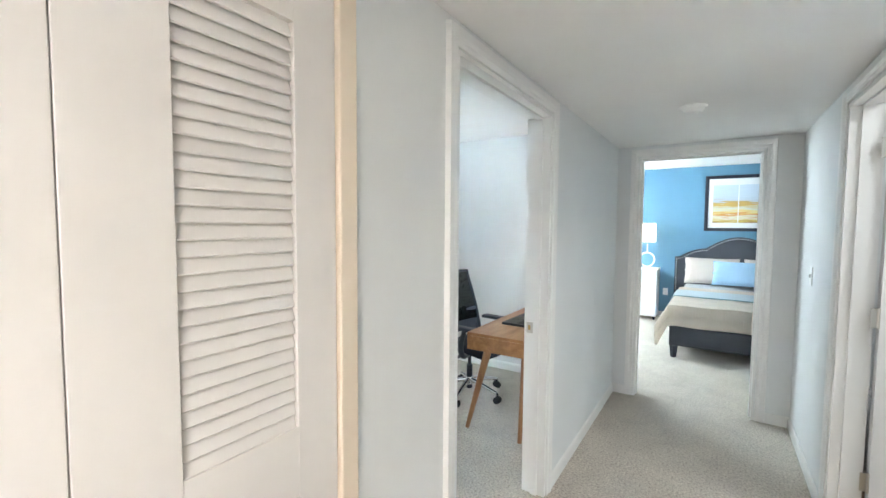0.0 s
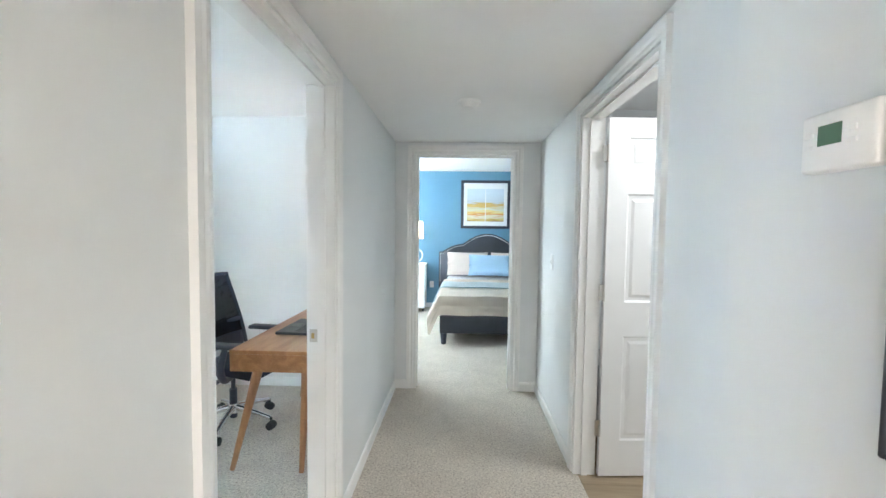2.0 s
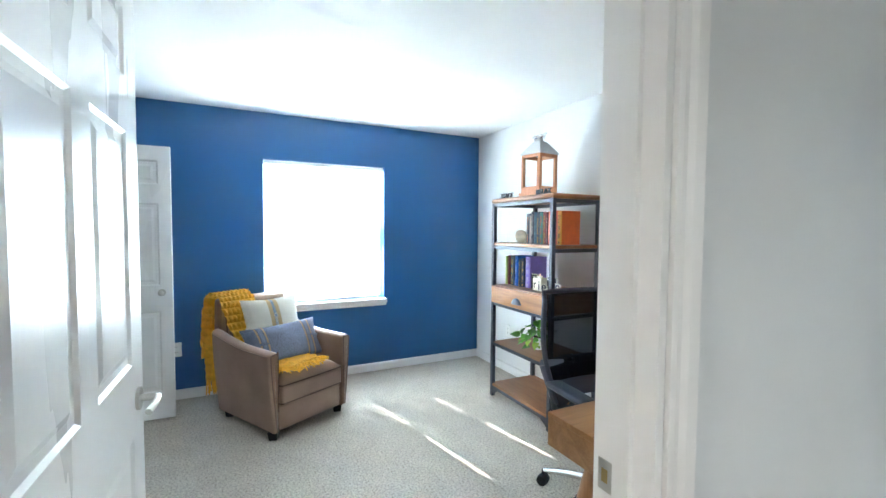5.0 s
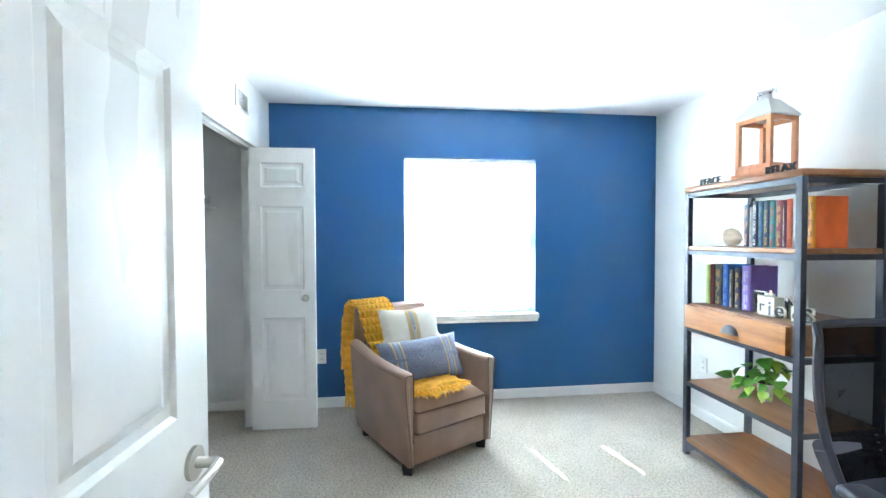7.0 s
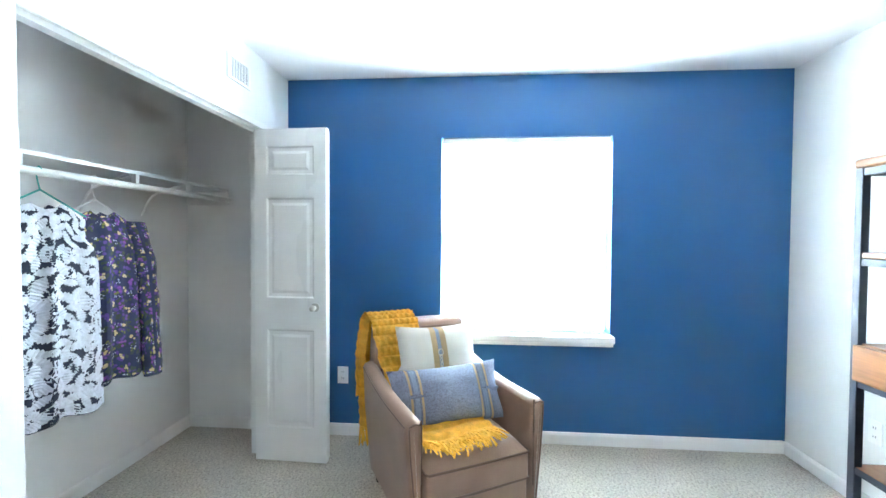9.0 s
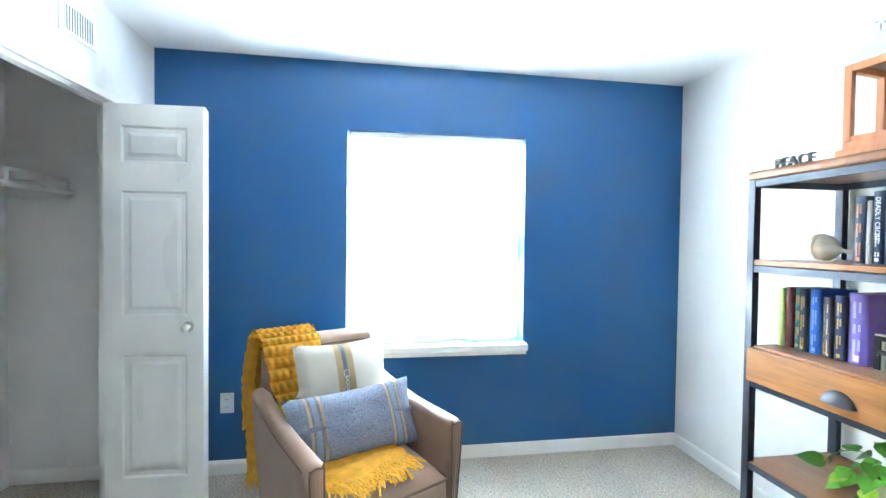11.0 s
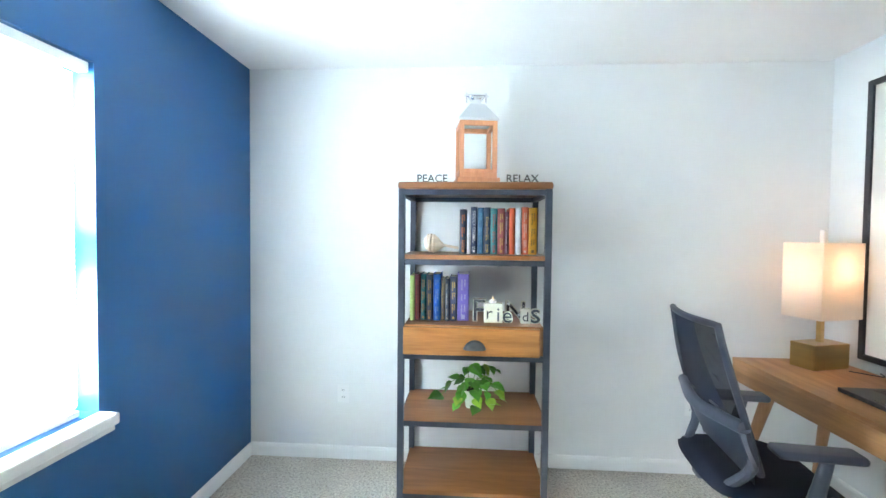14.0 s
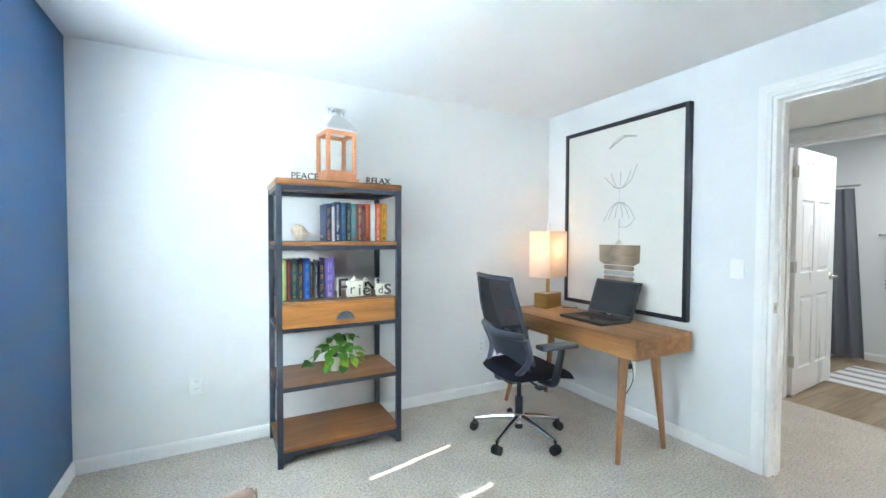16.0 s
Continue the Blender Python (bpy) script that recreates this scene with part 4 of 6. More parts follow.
# ---- desk ----
desk = thing("desk", "mid-brown wooden writing desk with tapered splayed legs", "desk")
DX0, DX1, DY0, DY1, DZ = -1.512, -0.985, 3.545, 4.80, 0.745
part("desktop", B(DX0, DX1, DY0, DY1, DZ - 0.022, DZ, 0.003), DESK_WOOD, desk)
bm = B(DX0 + 0.002, DX0 + 0.02, DY0 + 0.019, DY1 - 0.019, DZ - 0.122, DZ - 0.0225, 0.002)
part("front_apron", bm, DESK_WOOD, desk)
for y0, y1 in ((DY0 + 0.001, DY0 + 0.018), (DY1 - 0.018, DY1 - 0.001)):
    part("side_apron", B(DX0 + 0.002, DX1 - 0.002, y0, y1, DZ - 0.122, DZ - 0.0225, 0.002), DESK_WOOD, desk)
part("bottom_panel", B(DX0 + 0.021, DX1 - 0.021, DY0 + 0.02, DY1 - 0.02, DZ - 0.12, DZ - 0.105), DESK_WOOD, desk)
for (xt, yt), (xb, yb) in (((DX0 + 0.10, DY0 + 0.16), (-1.548, 3.627)), ((DX1 - 0.14, DY0 + 0.16), (-1.13, 3.625)), ((DX0 + 0.10, DY1 - 0.16), (-1.548, 4.72)), ((DX1 - 0.14, DY1 - 0.16), (-1.13, 4.72))):
    part("leg", rod(bmesh.new(), (xb, yb, 0.001), (xt, yt, DZ - 0.1195), 0.015, 0.031, 20), LEG_WOOD, desk, "", True)

# ---- laptop ----
lap = thing("laptop", "open black laptop standing on the desk", "laptop", pose(-1.255, 4.083, DZ + 0.0005, 0, 0, -92) @ Matrix.Scale(1.06, 4))
part("base", B(-0.19, 0.19, -0.13, 0.13, 0.002, 0.02, 0.004), LAPTOP, lap)
key_me = mesh_of("key", B(-0.0105, 0.0105, -0.008, 0.008, 0, 0.002, 0.001, 1), KEY_MAT)
board = part("keyboard", B(-0.165, 0.165, -0.02, 0.10, 0.02, 0.0212), KEY_MAT, lap)
for r in range(5):
    for c in range(13):
        k = new("key", key_me)
        k.parent, k.matrix_basis = board, pose(-0.15 + c * 0.025 + 0.004 * (r % 2), -0.008 + r * 0.0235, 0.0213)
part("touchpad", B(-0.055, 0.045, -0.115, -0.04, 0.02, 0.0206), SCREEN, lap)
lid = part("lid", B(-0.19, 0.19, -0.006, 0.006, 0, 0.255, 0.004), LAPTOP, lap, "", False, pose(0, 0.132, 0.016, -20, 0, 0))
part("screen", B(-0.175, 0.175, -0.0075, -0.006, 0.025, 0.24), SCREEN, lid)
part("maker_mark", B(-0.016, 0.016, -0.0072, -0.006, 0.011, 0.016), STEEL, lid)

# ---- desk lamp ----
lampm = thing("table_lamp", "lit table lamp with square cloth shade and gold block base", "lamp", pose(-1.165, 4.665, DZ + 0.0005, 0, 0, 17))
part("base", B(-0.115, 0.115, -0.06, 0.06, 0, 0.125, 0.003), BRASS, lampm, "brushed gold block")
part("stem", B(-0.012, 0.012, -0.012, 0.012, 0.1255, 0.36, 0.002), BRASS, lampm)
bm = bmesh.new()
rim = ((-0.135, -0.096), (0.135, -0.096), (0.135, 0.096), (-0.135, 0.096))
sheet(bm, lambda a, b: Vector((*rim[round(a * 4) % 4], 0.255 + 0.38 * b)), 4, 1)
bmesh.ops.remove_doubles(bm, verts=bm.verts, dist=0.001)
bmesh.ops.solidify(bm, geom=bm.faces[:], thickness=0.002)
shade = part("shade", bm, SHADE, lampm, "cream cloth shade")
bm = B(-0.1325, 0.1325, -0.003, 0.003, 0.60, 0.606)
rod(bm, (0, 0, 0.36), (0, 0, 0.40), 0.014)
part("fitter", bm, BRASS, lampm)
part("finial", B(-0.011, 0.011, -0.011, 0.011, 0.606, 0.70, 0.002), CERAMIC, lampm, "clear square finial")
part("bulb", ball(bmesh.new(), (0, 0, 0.44), 0.028, 0.028, 0.038), glow("bulb", (1.0, 0.62, 0.32), 0.8), lampm, "", True)
lamp("table_lamp_light", "POINT", 0.55, (1.0, 0.66, 0.42), pose(-1.165, 4.665, DZ + 0.50), r=0.05)

# ---- framed print by the desk ----
PY0, PY1, PZ0, PZ1 = 3.605, 4.69, 0.785, 2.20


def framed(name, label, cat, axis, face, side, a0, a1, z0, z1, w, depth, frame_mat, sheet_mat, inset=0.012):
    """A picture frame on a wall; axis: along which the wall runs."""
    t = thing(name, label, cat)
    bm = bmesh.new()
    f0, f1 = sorted((face + side * 0.002, face + side * depth))
    for u0, u1, v0, v1 in ((a0, a0 + w, z0, z1), (a1 - w, a1, z0, z1), (a0 + w, a1 - w, z0, z0 + w), (a0 + w, a1 - w, z1 - w, z1)):
        box(bm, *((u0, u1, f0, f1) if axis == "x" else (f0, f1, u0, u1)), v0, v1, 0.003)
    part("frame", bm, frame_mat, t)
    g0, g1 = sorted((face + side * (depth - inset - 0.004), face + side * (depth - inset)))
    part("print", B(*((a0 + w, a1 - w, g0, g1) if axis == "x" else (g0, g1, a0 + w, a1 - w)), z0 + w, z1 - w), sheet_mat, t)
    return t


PRINT_PAPER = mat("print_paper", (0.80, 0.78, 0.73), 0.25, vary=0.03, scale=2)
INK = mat("print_ink_grey", (0.46, 0.44, 0.41), 0.4, vary=0.2, scale=30)
INK_SOFT = mat("print_ink_soft", (0.60, 0.57, 0.52), 0.4, vary=0.2, scale=30)
TAN = bands("print_bulb_cap", ((0.0, (0.24, 0.17, 0.11)), (0.35, (0.44, 0.33, 0.23)), (0.6, (0.24, 0.19, 0.15)), (1.0, (0.42, 0.32, 0.22))), 1, 4.0, 4.35, 0.5, (3, 3, 30), 0.4)
pr = framed("framed_print", "large black framed print of a light bulb mount", "picture", "y", XO, -1, PY0, PY1, PZ0, PZ1, 0.03, 0.045, BLACK_FRAME, PRINT_PAPER)
PF = XO - 0.045 + 0.012 - 0.0015
cy = (PY0 + PY1) / 2 - 0.01


def ink_line(pts, r, m):
    bm = tube(bmesh.new(), [(PF, cy + a, z) for a, z in pts], r, 6)
    for v in bm.verts:
        v.co.x = PF + (v.co.x - PF) * 0.15
    part("drawn_line", bm, m, pr)


def ink_shape(outline, m):
    bm = bmesh.new()
    prism(bm, outline, 0.001, Matrix.Translation((PF + 0.0012, cy, 0)) @ Matrix.Rotation(radians(90), 4, "Z"))
    part("drawn_shape", bm, m, pr)


ink_shape([(-0.185, 1.275), (0.185, 1.275), (0.18, 1.15), (0.135, 1.125), (-0.135, 1.125), (-0.18, 1.15)], TAN)
for i in range(4):
    z = 1.12 - i * 0.040
    ink_shape([(-0.128, z), (0.128, z), (0.14, z - 0.017), (0.124, z - 0.034), (-0.124, z - 0.034), (-0.14, z - 0.017)], TAN if i % 2 == 0 else INK)
ink_shape([(-0.035, 1.277), (0.035, 1.277), (0.012, 1.31), (-0.012, 1.31)], INK_SOFT)
ink_line([(0, 1.30), (0, 1.40), (-0.002, 1.47)], 0.007, INK_SOFT)
ink_line(smooth_line([(0.0, 1.41), (-0.06, 1.41), (-0.10, 1.43), (-0.13, 1.47)], 4), 0.003, INK)
for a, b in ((-0.14, 1.46), (-0.09, 1.47), (-0.03, 1.48), (0.04, 1.48), (0.10, 1.47), (0.145, 1.45)):
    ink_line(smooth_line([(a * 0.25, 1.585), (a * 0.6, 1.55), (a, b)], 4), 0.0035, INK)
ink_line(smooth_line([(-0.05, 1.585), (0, 1.592), (0.05, 1.585)], 4), 0.006, INK)
for a, b in ((-0.15, 1.86), (-0.10, 1.83), (-0.01, 1.83), (0.08, 1.82), (0.14, 1.80)):
    ink_line(smooth_line([(a * 0.3, 1.715), (a * 0.65, 1.75), (a, b)], 4), 0.0035, INK)
ink_line(smooth_line([(-0.06, 1.715), (0, 1.70), (0.06, 1.715)], 4), 0.006, INK)
ink_line(smooth_line([(-0.14, 2.06), (-0.05, 2.075), (0.02, 2.05), (0.10, 2.01)], 5), 0.008, INK)
ink_line(smooth_line([(0.10, 2.01), (0.04, 2.06), (-0.03, 2.085), (-0.14, 2.06)], 5), 0.004, INK)
ink_line([(0, 1.59), (0, 1.70)], 0.003, INK_SOFT)

# ---- office chair ----
oc = thing("office_chair", "black office chair with mesh back and chrome base", "chair", pose(-1.842, 4.178, 0, 0, 0, -6))


def star_leg(a):
    ca, sa = math.cos(a), math.sin(a)
    bm = bmesh.new()
    tube(bm, [(0.03 * ca, 0.03 * sa, 0.135), (0.16 * ca, 0.16 * sa, 0.115), (0.30 * ca, 0.30 * sa, 0.085)], lambda t: 0.024 - 0.010 * t, 10)
    leg = part("base_leg", bm, CHROME, oc, "polished metal star leg", True)
    bm = bmesh.new()
    px, py = 0.305 * ca, 0.305 * sa
    for s in (-1, 1):
        o = Vector((-sa * 0.014 * s, ca * 0.014 * s, 0))
        o2 = Vector((-sa * 0.028 * s, ca * 0.028 * s, 0))
        c = Vector((px, py, 0.031))
        rod(bm, c + o * 0.3, c + o2, 0.030, 0.027, 18)
    rod(bm, (px, py, 0.05), (px, py, 0.088), 0.008)
    part("caster", bm, RUBBER, leg, "black twin-wheel caster", True)


for i in range(5):
    star_leg(radians(68.5 + 72 * i))
bm = rod(bmesh.new(), (0, 0, 0.10), (0, 0, 0.165), 0.045, 0.036, 20)
part("hub", bm, CHROME, oc, "", True)
bm = rod(bmesh.new(), (0, 0, 0.06), (0, 0, 0.27), 0.026, seg=18)
rod(bm, (0, 0, 0.27), (0, 0, 0.40), 0.015, seg=14)
part("gas_column", bm, BLACK, oc, "", True)
bm = B(-0.12, 0.10, -0.08, 0.08, 0.385, 0.425, 0.01)
rod(bm, (0.02, -0.08, 0.40), (0.02, -0.20, 0.395), 0.007)
box(bm, -0.01, 0.05, -0.24, -0.19, 0.388, 0.402, 0.004)
part("mechanism", bm, BLACK, oc)


def seat_top(a, b):
    u, v = 2 * a - 1, 2 * b - 1
    return Vector((0.06 + 0.245 * u * (1 - 0.10 * v ** 4), 0.25 * v * (1 - 0.12 * u ** 4), 0.455 + 0.05 * ((1 - u ** 6) * (1 - v ** 6)) ** 0.5 - 0.035 * max(0, u) ** 2 - 0.012 * (1 - v * v)))


bm = bmesh.new()
sheet(bm, seat_top, 20, 20, 0.055)
part("seat", bm, BLACK_CLOTH, oc, "black upholstered seat", True)


def back_at(s, v):
    """Curved back: s up, v across."""
    z = 0.52 + 0.56 * s
    lean = -0.038 - 0.02 * math.sin(math.pi * s) - 0.16 * max(0, s) ** 1.1
    half = 0.225 + 0.035 * math.sin(math.pi * min(1, s * 1.1)) - 0.005 * s
    return Vector((lean - 0.035 * (1 - v * v), half * v, z))


bm = bmesh.new()
sheet(bm, lambda a, b: back_at(0.22 + 0.76 * a, (2 * b - 1) * 0.97), 16, 14, 0.004)
part("mesh_back", bm, NET, oc, "black see-through mesh", True)
bm = bmesh.new()
loop = [back_at(s, -1) for s in np.linspace(0.05, 1, 14)] + [back_at(1.0, v) for v in np.linspace(-0.8, 0.8, 9)] + [back_at(s, 1) for s in np.linspace(1, 0.05, 14)]
tube(bm, loop, 0.0135, 8)
part("back_frame", bm, BLACK, oc, "", True)
SHELL_GREY = mat("slate_plastic", (0.075, 0.088, 0.125), 0.38, vary=0.08)
bm = bmesh.new()
sheet(bm, lambda a, b: back_at(0.06 + 0.32 * a - 0.10 * abs(2 * b - 1) ** 2 * (1 - a), (2 * b - 1) * (1.05 - 0.10 * (1 - a) ** 2)) - Vector((0.016 + 0.010 * math.sin(math.pi * a), 0, 0)), 10, 18, 0.013)
part("lumbar_shell", bm, SHELL_GREY, oc, "slate grey plastic lumbar shell", True)
bm = bmesh.new()
for s in (-1, 1):
    tube(bm, smooth_line([back_at(0.36, s * 1.04) - Vector((0.018, 0, 0)), back_at(0.10, s * 1.0) - Vector((0.022, 0, 0)), (-0.135, s * 0.165, 0.455), (-0.06, s * 0.07, 0.408)], 6), lambda t: 0.020 - 0.003 * t, 8)
tube(bm, smooth_line([back_at(0.37, -1.04) - Vector((0.018, 0, 0)), back_at(0.35, 0) - Vector((0.036, 0, 0)), back_at(0.37, 1.04) - Vector((0.018, 0, 0))], 10), 0.024, 10)
box(bm, -0.175, -0.05, -0.035, 0.035, 0.405, 0.445, 0.012)
part("back_bracket", bm, SHELL_GREY, oc, "slate grey plastic back bracket", True)
for j in range(3):
    for s in (-1, 1):
        part("slot_bar", B(-0.003, 0.003, -0.035, 0.035, -0.004, 0.004, 0.001), BLACK, oc, "", False, Matrix.Translation(back_at(0.34 + 0.035 * j, s * 0.4) - Vector((0.006, 0, 0))))
for s in (-1, 1):
    bm = bmesh.new()
    tube(bm, smooth_line([(0.08, s * 0.12, 0.405), (0.10, s * 0.235, 0.42), (0.10, s * 0.272, 0.50), (0.135, s * 0.272, 0.645)], 6), lambda t: 0.019 + 0.006 * math.sin(3.1 * t), 10)
    arm = part("arm_post", bm, BLACK, oc, "", True)
    bm = bmesh.new()
    box(bm, -0.035, 0.235, s * 0.272 - 0.044, s * 0.272 + 0.044, 0.647, 0.677, 0.014, 3)
    part("arm_pad", bm, BLACK, arm, "", True)

# ---- armchair ----
AC = pose(-3.70, 2.838, 0, 0, 0, 29)
ac = thing("armchair", "brown leather armchair with curved arms and piped seat cushion", "armchair", AC)


def loft(rings):
    """Closed body through rings of equally many points."""
    bm = bmesh.new()
    rows = [[bm.verts.new(p) for p in ring] for ring in rings]
    n = len(rows[0])
    for p, q in zip(rows, rows[1:]):
        for i in range(n):
            bm.faces.new((p[i], p[(i + 1) % n], q[(i + 1) % n], q[i]))
    bm.faces.new(rows[0])
    bm.faces.new(rows[-1])
    bmesh.ops.recalc_face_normals(bm, faces=bm.faces[:])
    return bm


def arm_ring(x, s, e):
    """Section of one arm at x: it leans outward, with a rounded top; e draws it in towards the rounded ends."""
    top = 0.602 + 0.055 * max(0, (0.10 - x) / 0.42) ** 1.6
    foot = 0.055 + e
    out = lambda z: 0.302 + 0.043 * min(1, (z - 0.055) / 0.46) - e
    inn = 0.268 + e
    c, rr = (out(top) + inn) / 2, (out(top) - inn) / 2
    pts = [(inn, 0.20), (inn, foot), (out(foot), foot), (out(0.25), 0.25), (out(0.42), 0.42)]
    pts += [(c + rr * math.cos(t), top - e - rr * 0.75 + rr * 0.75 * math.sin(t)) for t in np.linspace(0, math.pi, 9)]
    return [Vector((x, s * y, z)) for y, z in pts]


part("base", B(-0.27, 0.352, -0.267, 0.267, 0.056, 0.226, 0.015, 3), LEATHER, ac, "", True)
for s in (-1, 1):
    ends = [(-0.335, 0.0), (-0.25, 0.0), (-0.15, 0.0), (-0.05, 0.0), (0.05, 0.0), (0.15, 0.0), (0.25, 0.0), (0.345, 0.0), (0.362, 0.004), (0.373, 0.012), (0.377, 0.022)]
    arm = part("arm", loft([arm_ring(x, s, e) for x, e in ends]), LEATHER, ac, "", True)
    edge = [arm_ring(0.377, s, 0.012)[i] for i in (2, 3, 4, 5, 7, 9, 11, 13, 0)]
    part("piping", tube(bmesh.new(), smooth_line(edge, 3), 0.0036, 6), LEATHER_SEAM, arm, "", True)
    edge = [arm_ring(x, s, 0.0)[5] + Vector((0, s * 0.001, 0)) for x in (0.35, 0.25, 0.15, 0.05, -0.05, -0.15, -0.25, -0.33)]
    part("piping", tube(bmesh.new(), smooth_line(edge, 3), 0.0034, 6), LEATHER_SEAM, arm, "", True)


def back_ring(z, e):
    """Section of the leaning back at height z."""
    k = (z - 0.09) / 0.78
    x0, x1 = -0.345 - 0.105 * k ** 1.2 + e, -0.235 - 0.095 * k ** 1.1 - e
    w = 0.285 + 0.026 * math.sin(math.pi * min(1, k)) - 0.012 * k - e
    r = 0.03
    return [Vector((x, y, z)) for x, y in ((x0 + r, -w), (x0 + 0.008, -w + 0.008), (x0, -w + r), (x0 - 0.012, 0), (x0, w - r), (x0 + 0.008, w - 0.008), (x0 + r, w), (x1 - r, w), (x1 - 0.008, w - 0.008), (x1, w - r), (x1, 0), (x1, -w + r), (x1 - 0.008, -w + 0.008), (x1 - r, -w))]


backrest = part("backrest", loft([back_ring(z, e) for z, e in [(0.09, 0.0), (0.25, 0), (0.40, 0), (0.55, 0), (0.70, 0), (0.80, 0), (0.848, 0.0), (0.862, 0.006), (0.869, 0.018)]]), LEATHER, ac, "", True)
loop = [(-0.232 - 0.095 * ((z - 0.09) / 0.78) ** 1.1 + 0.002, y, z) for y, z in [(-0.248, 0.48), (-0.252, 0.62), (-0.252, 0.76), (-0.235, 0.822), (0.0, 0.828), (0.235, 0.822), (0.252, 0.76), (0.252, 0.62), (0.248, 0.48)]]
part("piping", tube(bmesh.new(), smooth_line(loop, 4), 0.004, 6), LEATHER_SEAM, backrest, "", True)


def back_cushion(a, b):
    u, v = 2 * a - 1, 2 * b - 1
    puff = max(0, (1 - u ** 4) * (1 - v ** 4)) ** 0.5
    s = 0.5 + 0.5 * u
    return Vector((-0.262 - 0.060 * s + 0.050 * puff, 0.235 * v, 0.46 + 0.35 * s))


bm = bmesh.new()
sheet(bm, back_cushion, 16, 16)
part("back_cushion", bm, LEATHER, ac, "", True)


def seat_cushion(a, b):
    u, v = 2 * a - 1, 2 * b - 1
    return Vector((0.085 + 0.30 * u, 0.255 * v, 0.365 + 0.05 * max(0, (1 - u ** 6) * (1 - v ** 6)) ** 0.5 + 0.02 * (1 - u * u) * (1 - v * v)))


bm = bmesh.new()
sheet(bm, seat_cushion, 18, 18)
box(bm, -0.20, 0.384, -0.256, 0.256, 0.232, 0.366, 0.022, 4)
cush = part("seat_cushion", bm, LEATHER, ac, "", True)
for z in (0.366, 0.245):
    bm = tube(bmesh.new(), [(0.0, -0.258, z), (0.366, -0.258, z), (0.381, -0.248, z), (0.386, 0, z), (0.381, 0.248, z), (0.366, 0.258, z), (0.0, 0.258, z)], 0.0055, 6)
    part("piping", bm, LEATHER_SEAM, cush, "", True)
DARK_WOOD = mat("dark_wood_foot", (0.018, 0.016, 0.02), 0.35, vary=0.1)
for x, y in ((0.31, -0.275), (0.31, 0.275), (-0.27, -0.25), (-0.27, 0.25)):
    bm = rod(bmesh.new(), (x, y, 0.001), (x, y, 0.0565), 0.036, 0.046, 4)
    part("foot", bm, DARK_WOOD, ac)

# ---- throw over the chair ----
throw = thing("throw_blanket", "mustard yellow chunky knitted throw with fringe", "blanket", AC)
line = smooth_line([(-0.465, -0.235, 0.42), (-0.475, -0.225, 0.62), (-0.47, -0.21, 0.82), (-0.445, -0.20, 0.885), (-0.375, -0.195, 0.905), (-0.30, -0.19, 0.865), (-0.245, -0.175, 0.74), (-0.19, -0.15, 0.61), (-0.14, -0.10, 0.50), (-0.08, -0.04, 0.455)], 8)


def throw_at(a, b):
    k = a * (len(line) - 1)
    i = min(int(k), len(line) - 2)
    p = line[i].lerp(line[i + 1], k - i)
    d = (line[i + 1] - line[i]).normalized()
    n = Vector((0, 1, 0)).cross(d).normalized()
    v = 2 * b - 1
    half = 0.135
    rib = 0.017 * abs(math.sin(a * 46 * math.pi / 2)) ** 0.7 * (0.80 + 0.20 * math.sin(b * 52 + 3.0 * math.floor(a * 23)))
    wob = 0.005 * noise.noise((a * 30, b * 14, 1.0))
    return p + Vector((0, half * v + 0.012 + 0.004 * math.sin(a * 60), 0)) + n * (-(rib + wob + 0.006))


bm = bmesh.new()
sheet(bm, throw_at, 312, 40, 0.006)
part("knit", bm, MUSTARD, throw, "", True)


def tail_at(a, b):
    v = 2 * b - 1
    rib = 0.006 * abs(math.sin(a * 22 * math.pi / 2))
    return Vector((-0.435 + 0.025 * a + 0.03 * v, -0.305 - 0.022 * min(1, 3 * a) - 0.010 * math.sin(5 * a) + 0.022 * v - rib, 0.875 - 0.62 * a))


bm = bmesh.new()
sheet(bm, tail_at, 120, 6, 0.012)
part("hanging_side", bm, MUSTARD, throw, "", True)


def seat_fold(a, b):
    v = 2 * b - 1
    x = 0.0 + (0.36 - 0.05 * v * v + 0.02 * math.sin(7 * b)) * a
    rib = 0.010 * abs(math.sin(a * 13)) + 0.010 * noise.noise((a * 5, b * 6, 3))
    return Vector((x, -0.045 + 0.19 * v, 0.442 + rib + 0.012 * (1 - a)))


bm = bmesh.new()
sheet(bm, seat_fold, 50, 40, 0.010)
part("seat_fold", bm, MUSTARD, throw, "", True)
rnd = random.Random(3)
bm = bmesh.new()
for i in range(120):
    b = rnd.random()
    p = seat_fold(rnd.uniform(0.72, 1.0), b)
    q = p + Vector((rnd.uniform(0.03, 0.085), rnd.uniform(-0.03, 0.03), rnd.uniform(-0.012, 0.004)))
    mid = (p + q) / 2 + Vector((0, rnd.uniform(-0.012, 0.012), 0.008))
    q.z = max(q.z, 0.434 if q.x < 0.34 else 0.37)
    tube(bm, smooth_line([p, mid, q], 3), 0.0038, 5)
for i in range(26):
    p = tail_at(1.0, rnd.random())
    tube(bm, [p, p + Vector((rnd.uniform(-0.015, 0.015), rnd.uniform(-0.015, 0.015), -rnd.uniform(0.07, 0.11)))], 0.004, 5)
tagged(part("fringe", bm, MUSTARD, throw, "loose yarn fringe", True), kind="stuff")

# ---- cushions on the armchair ----


def cushion(name, label, w, d, t, m, cloth):
    c = thing(name, label, "cushion", m)
    part("cover", pad(w, d, t), cloth, c, "", True)
    return c


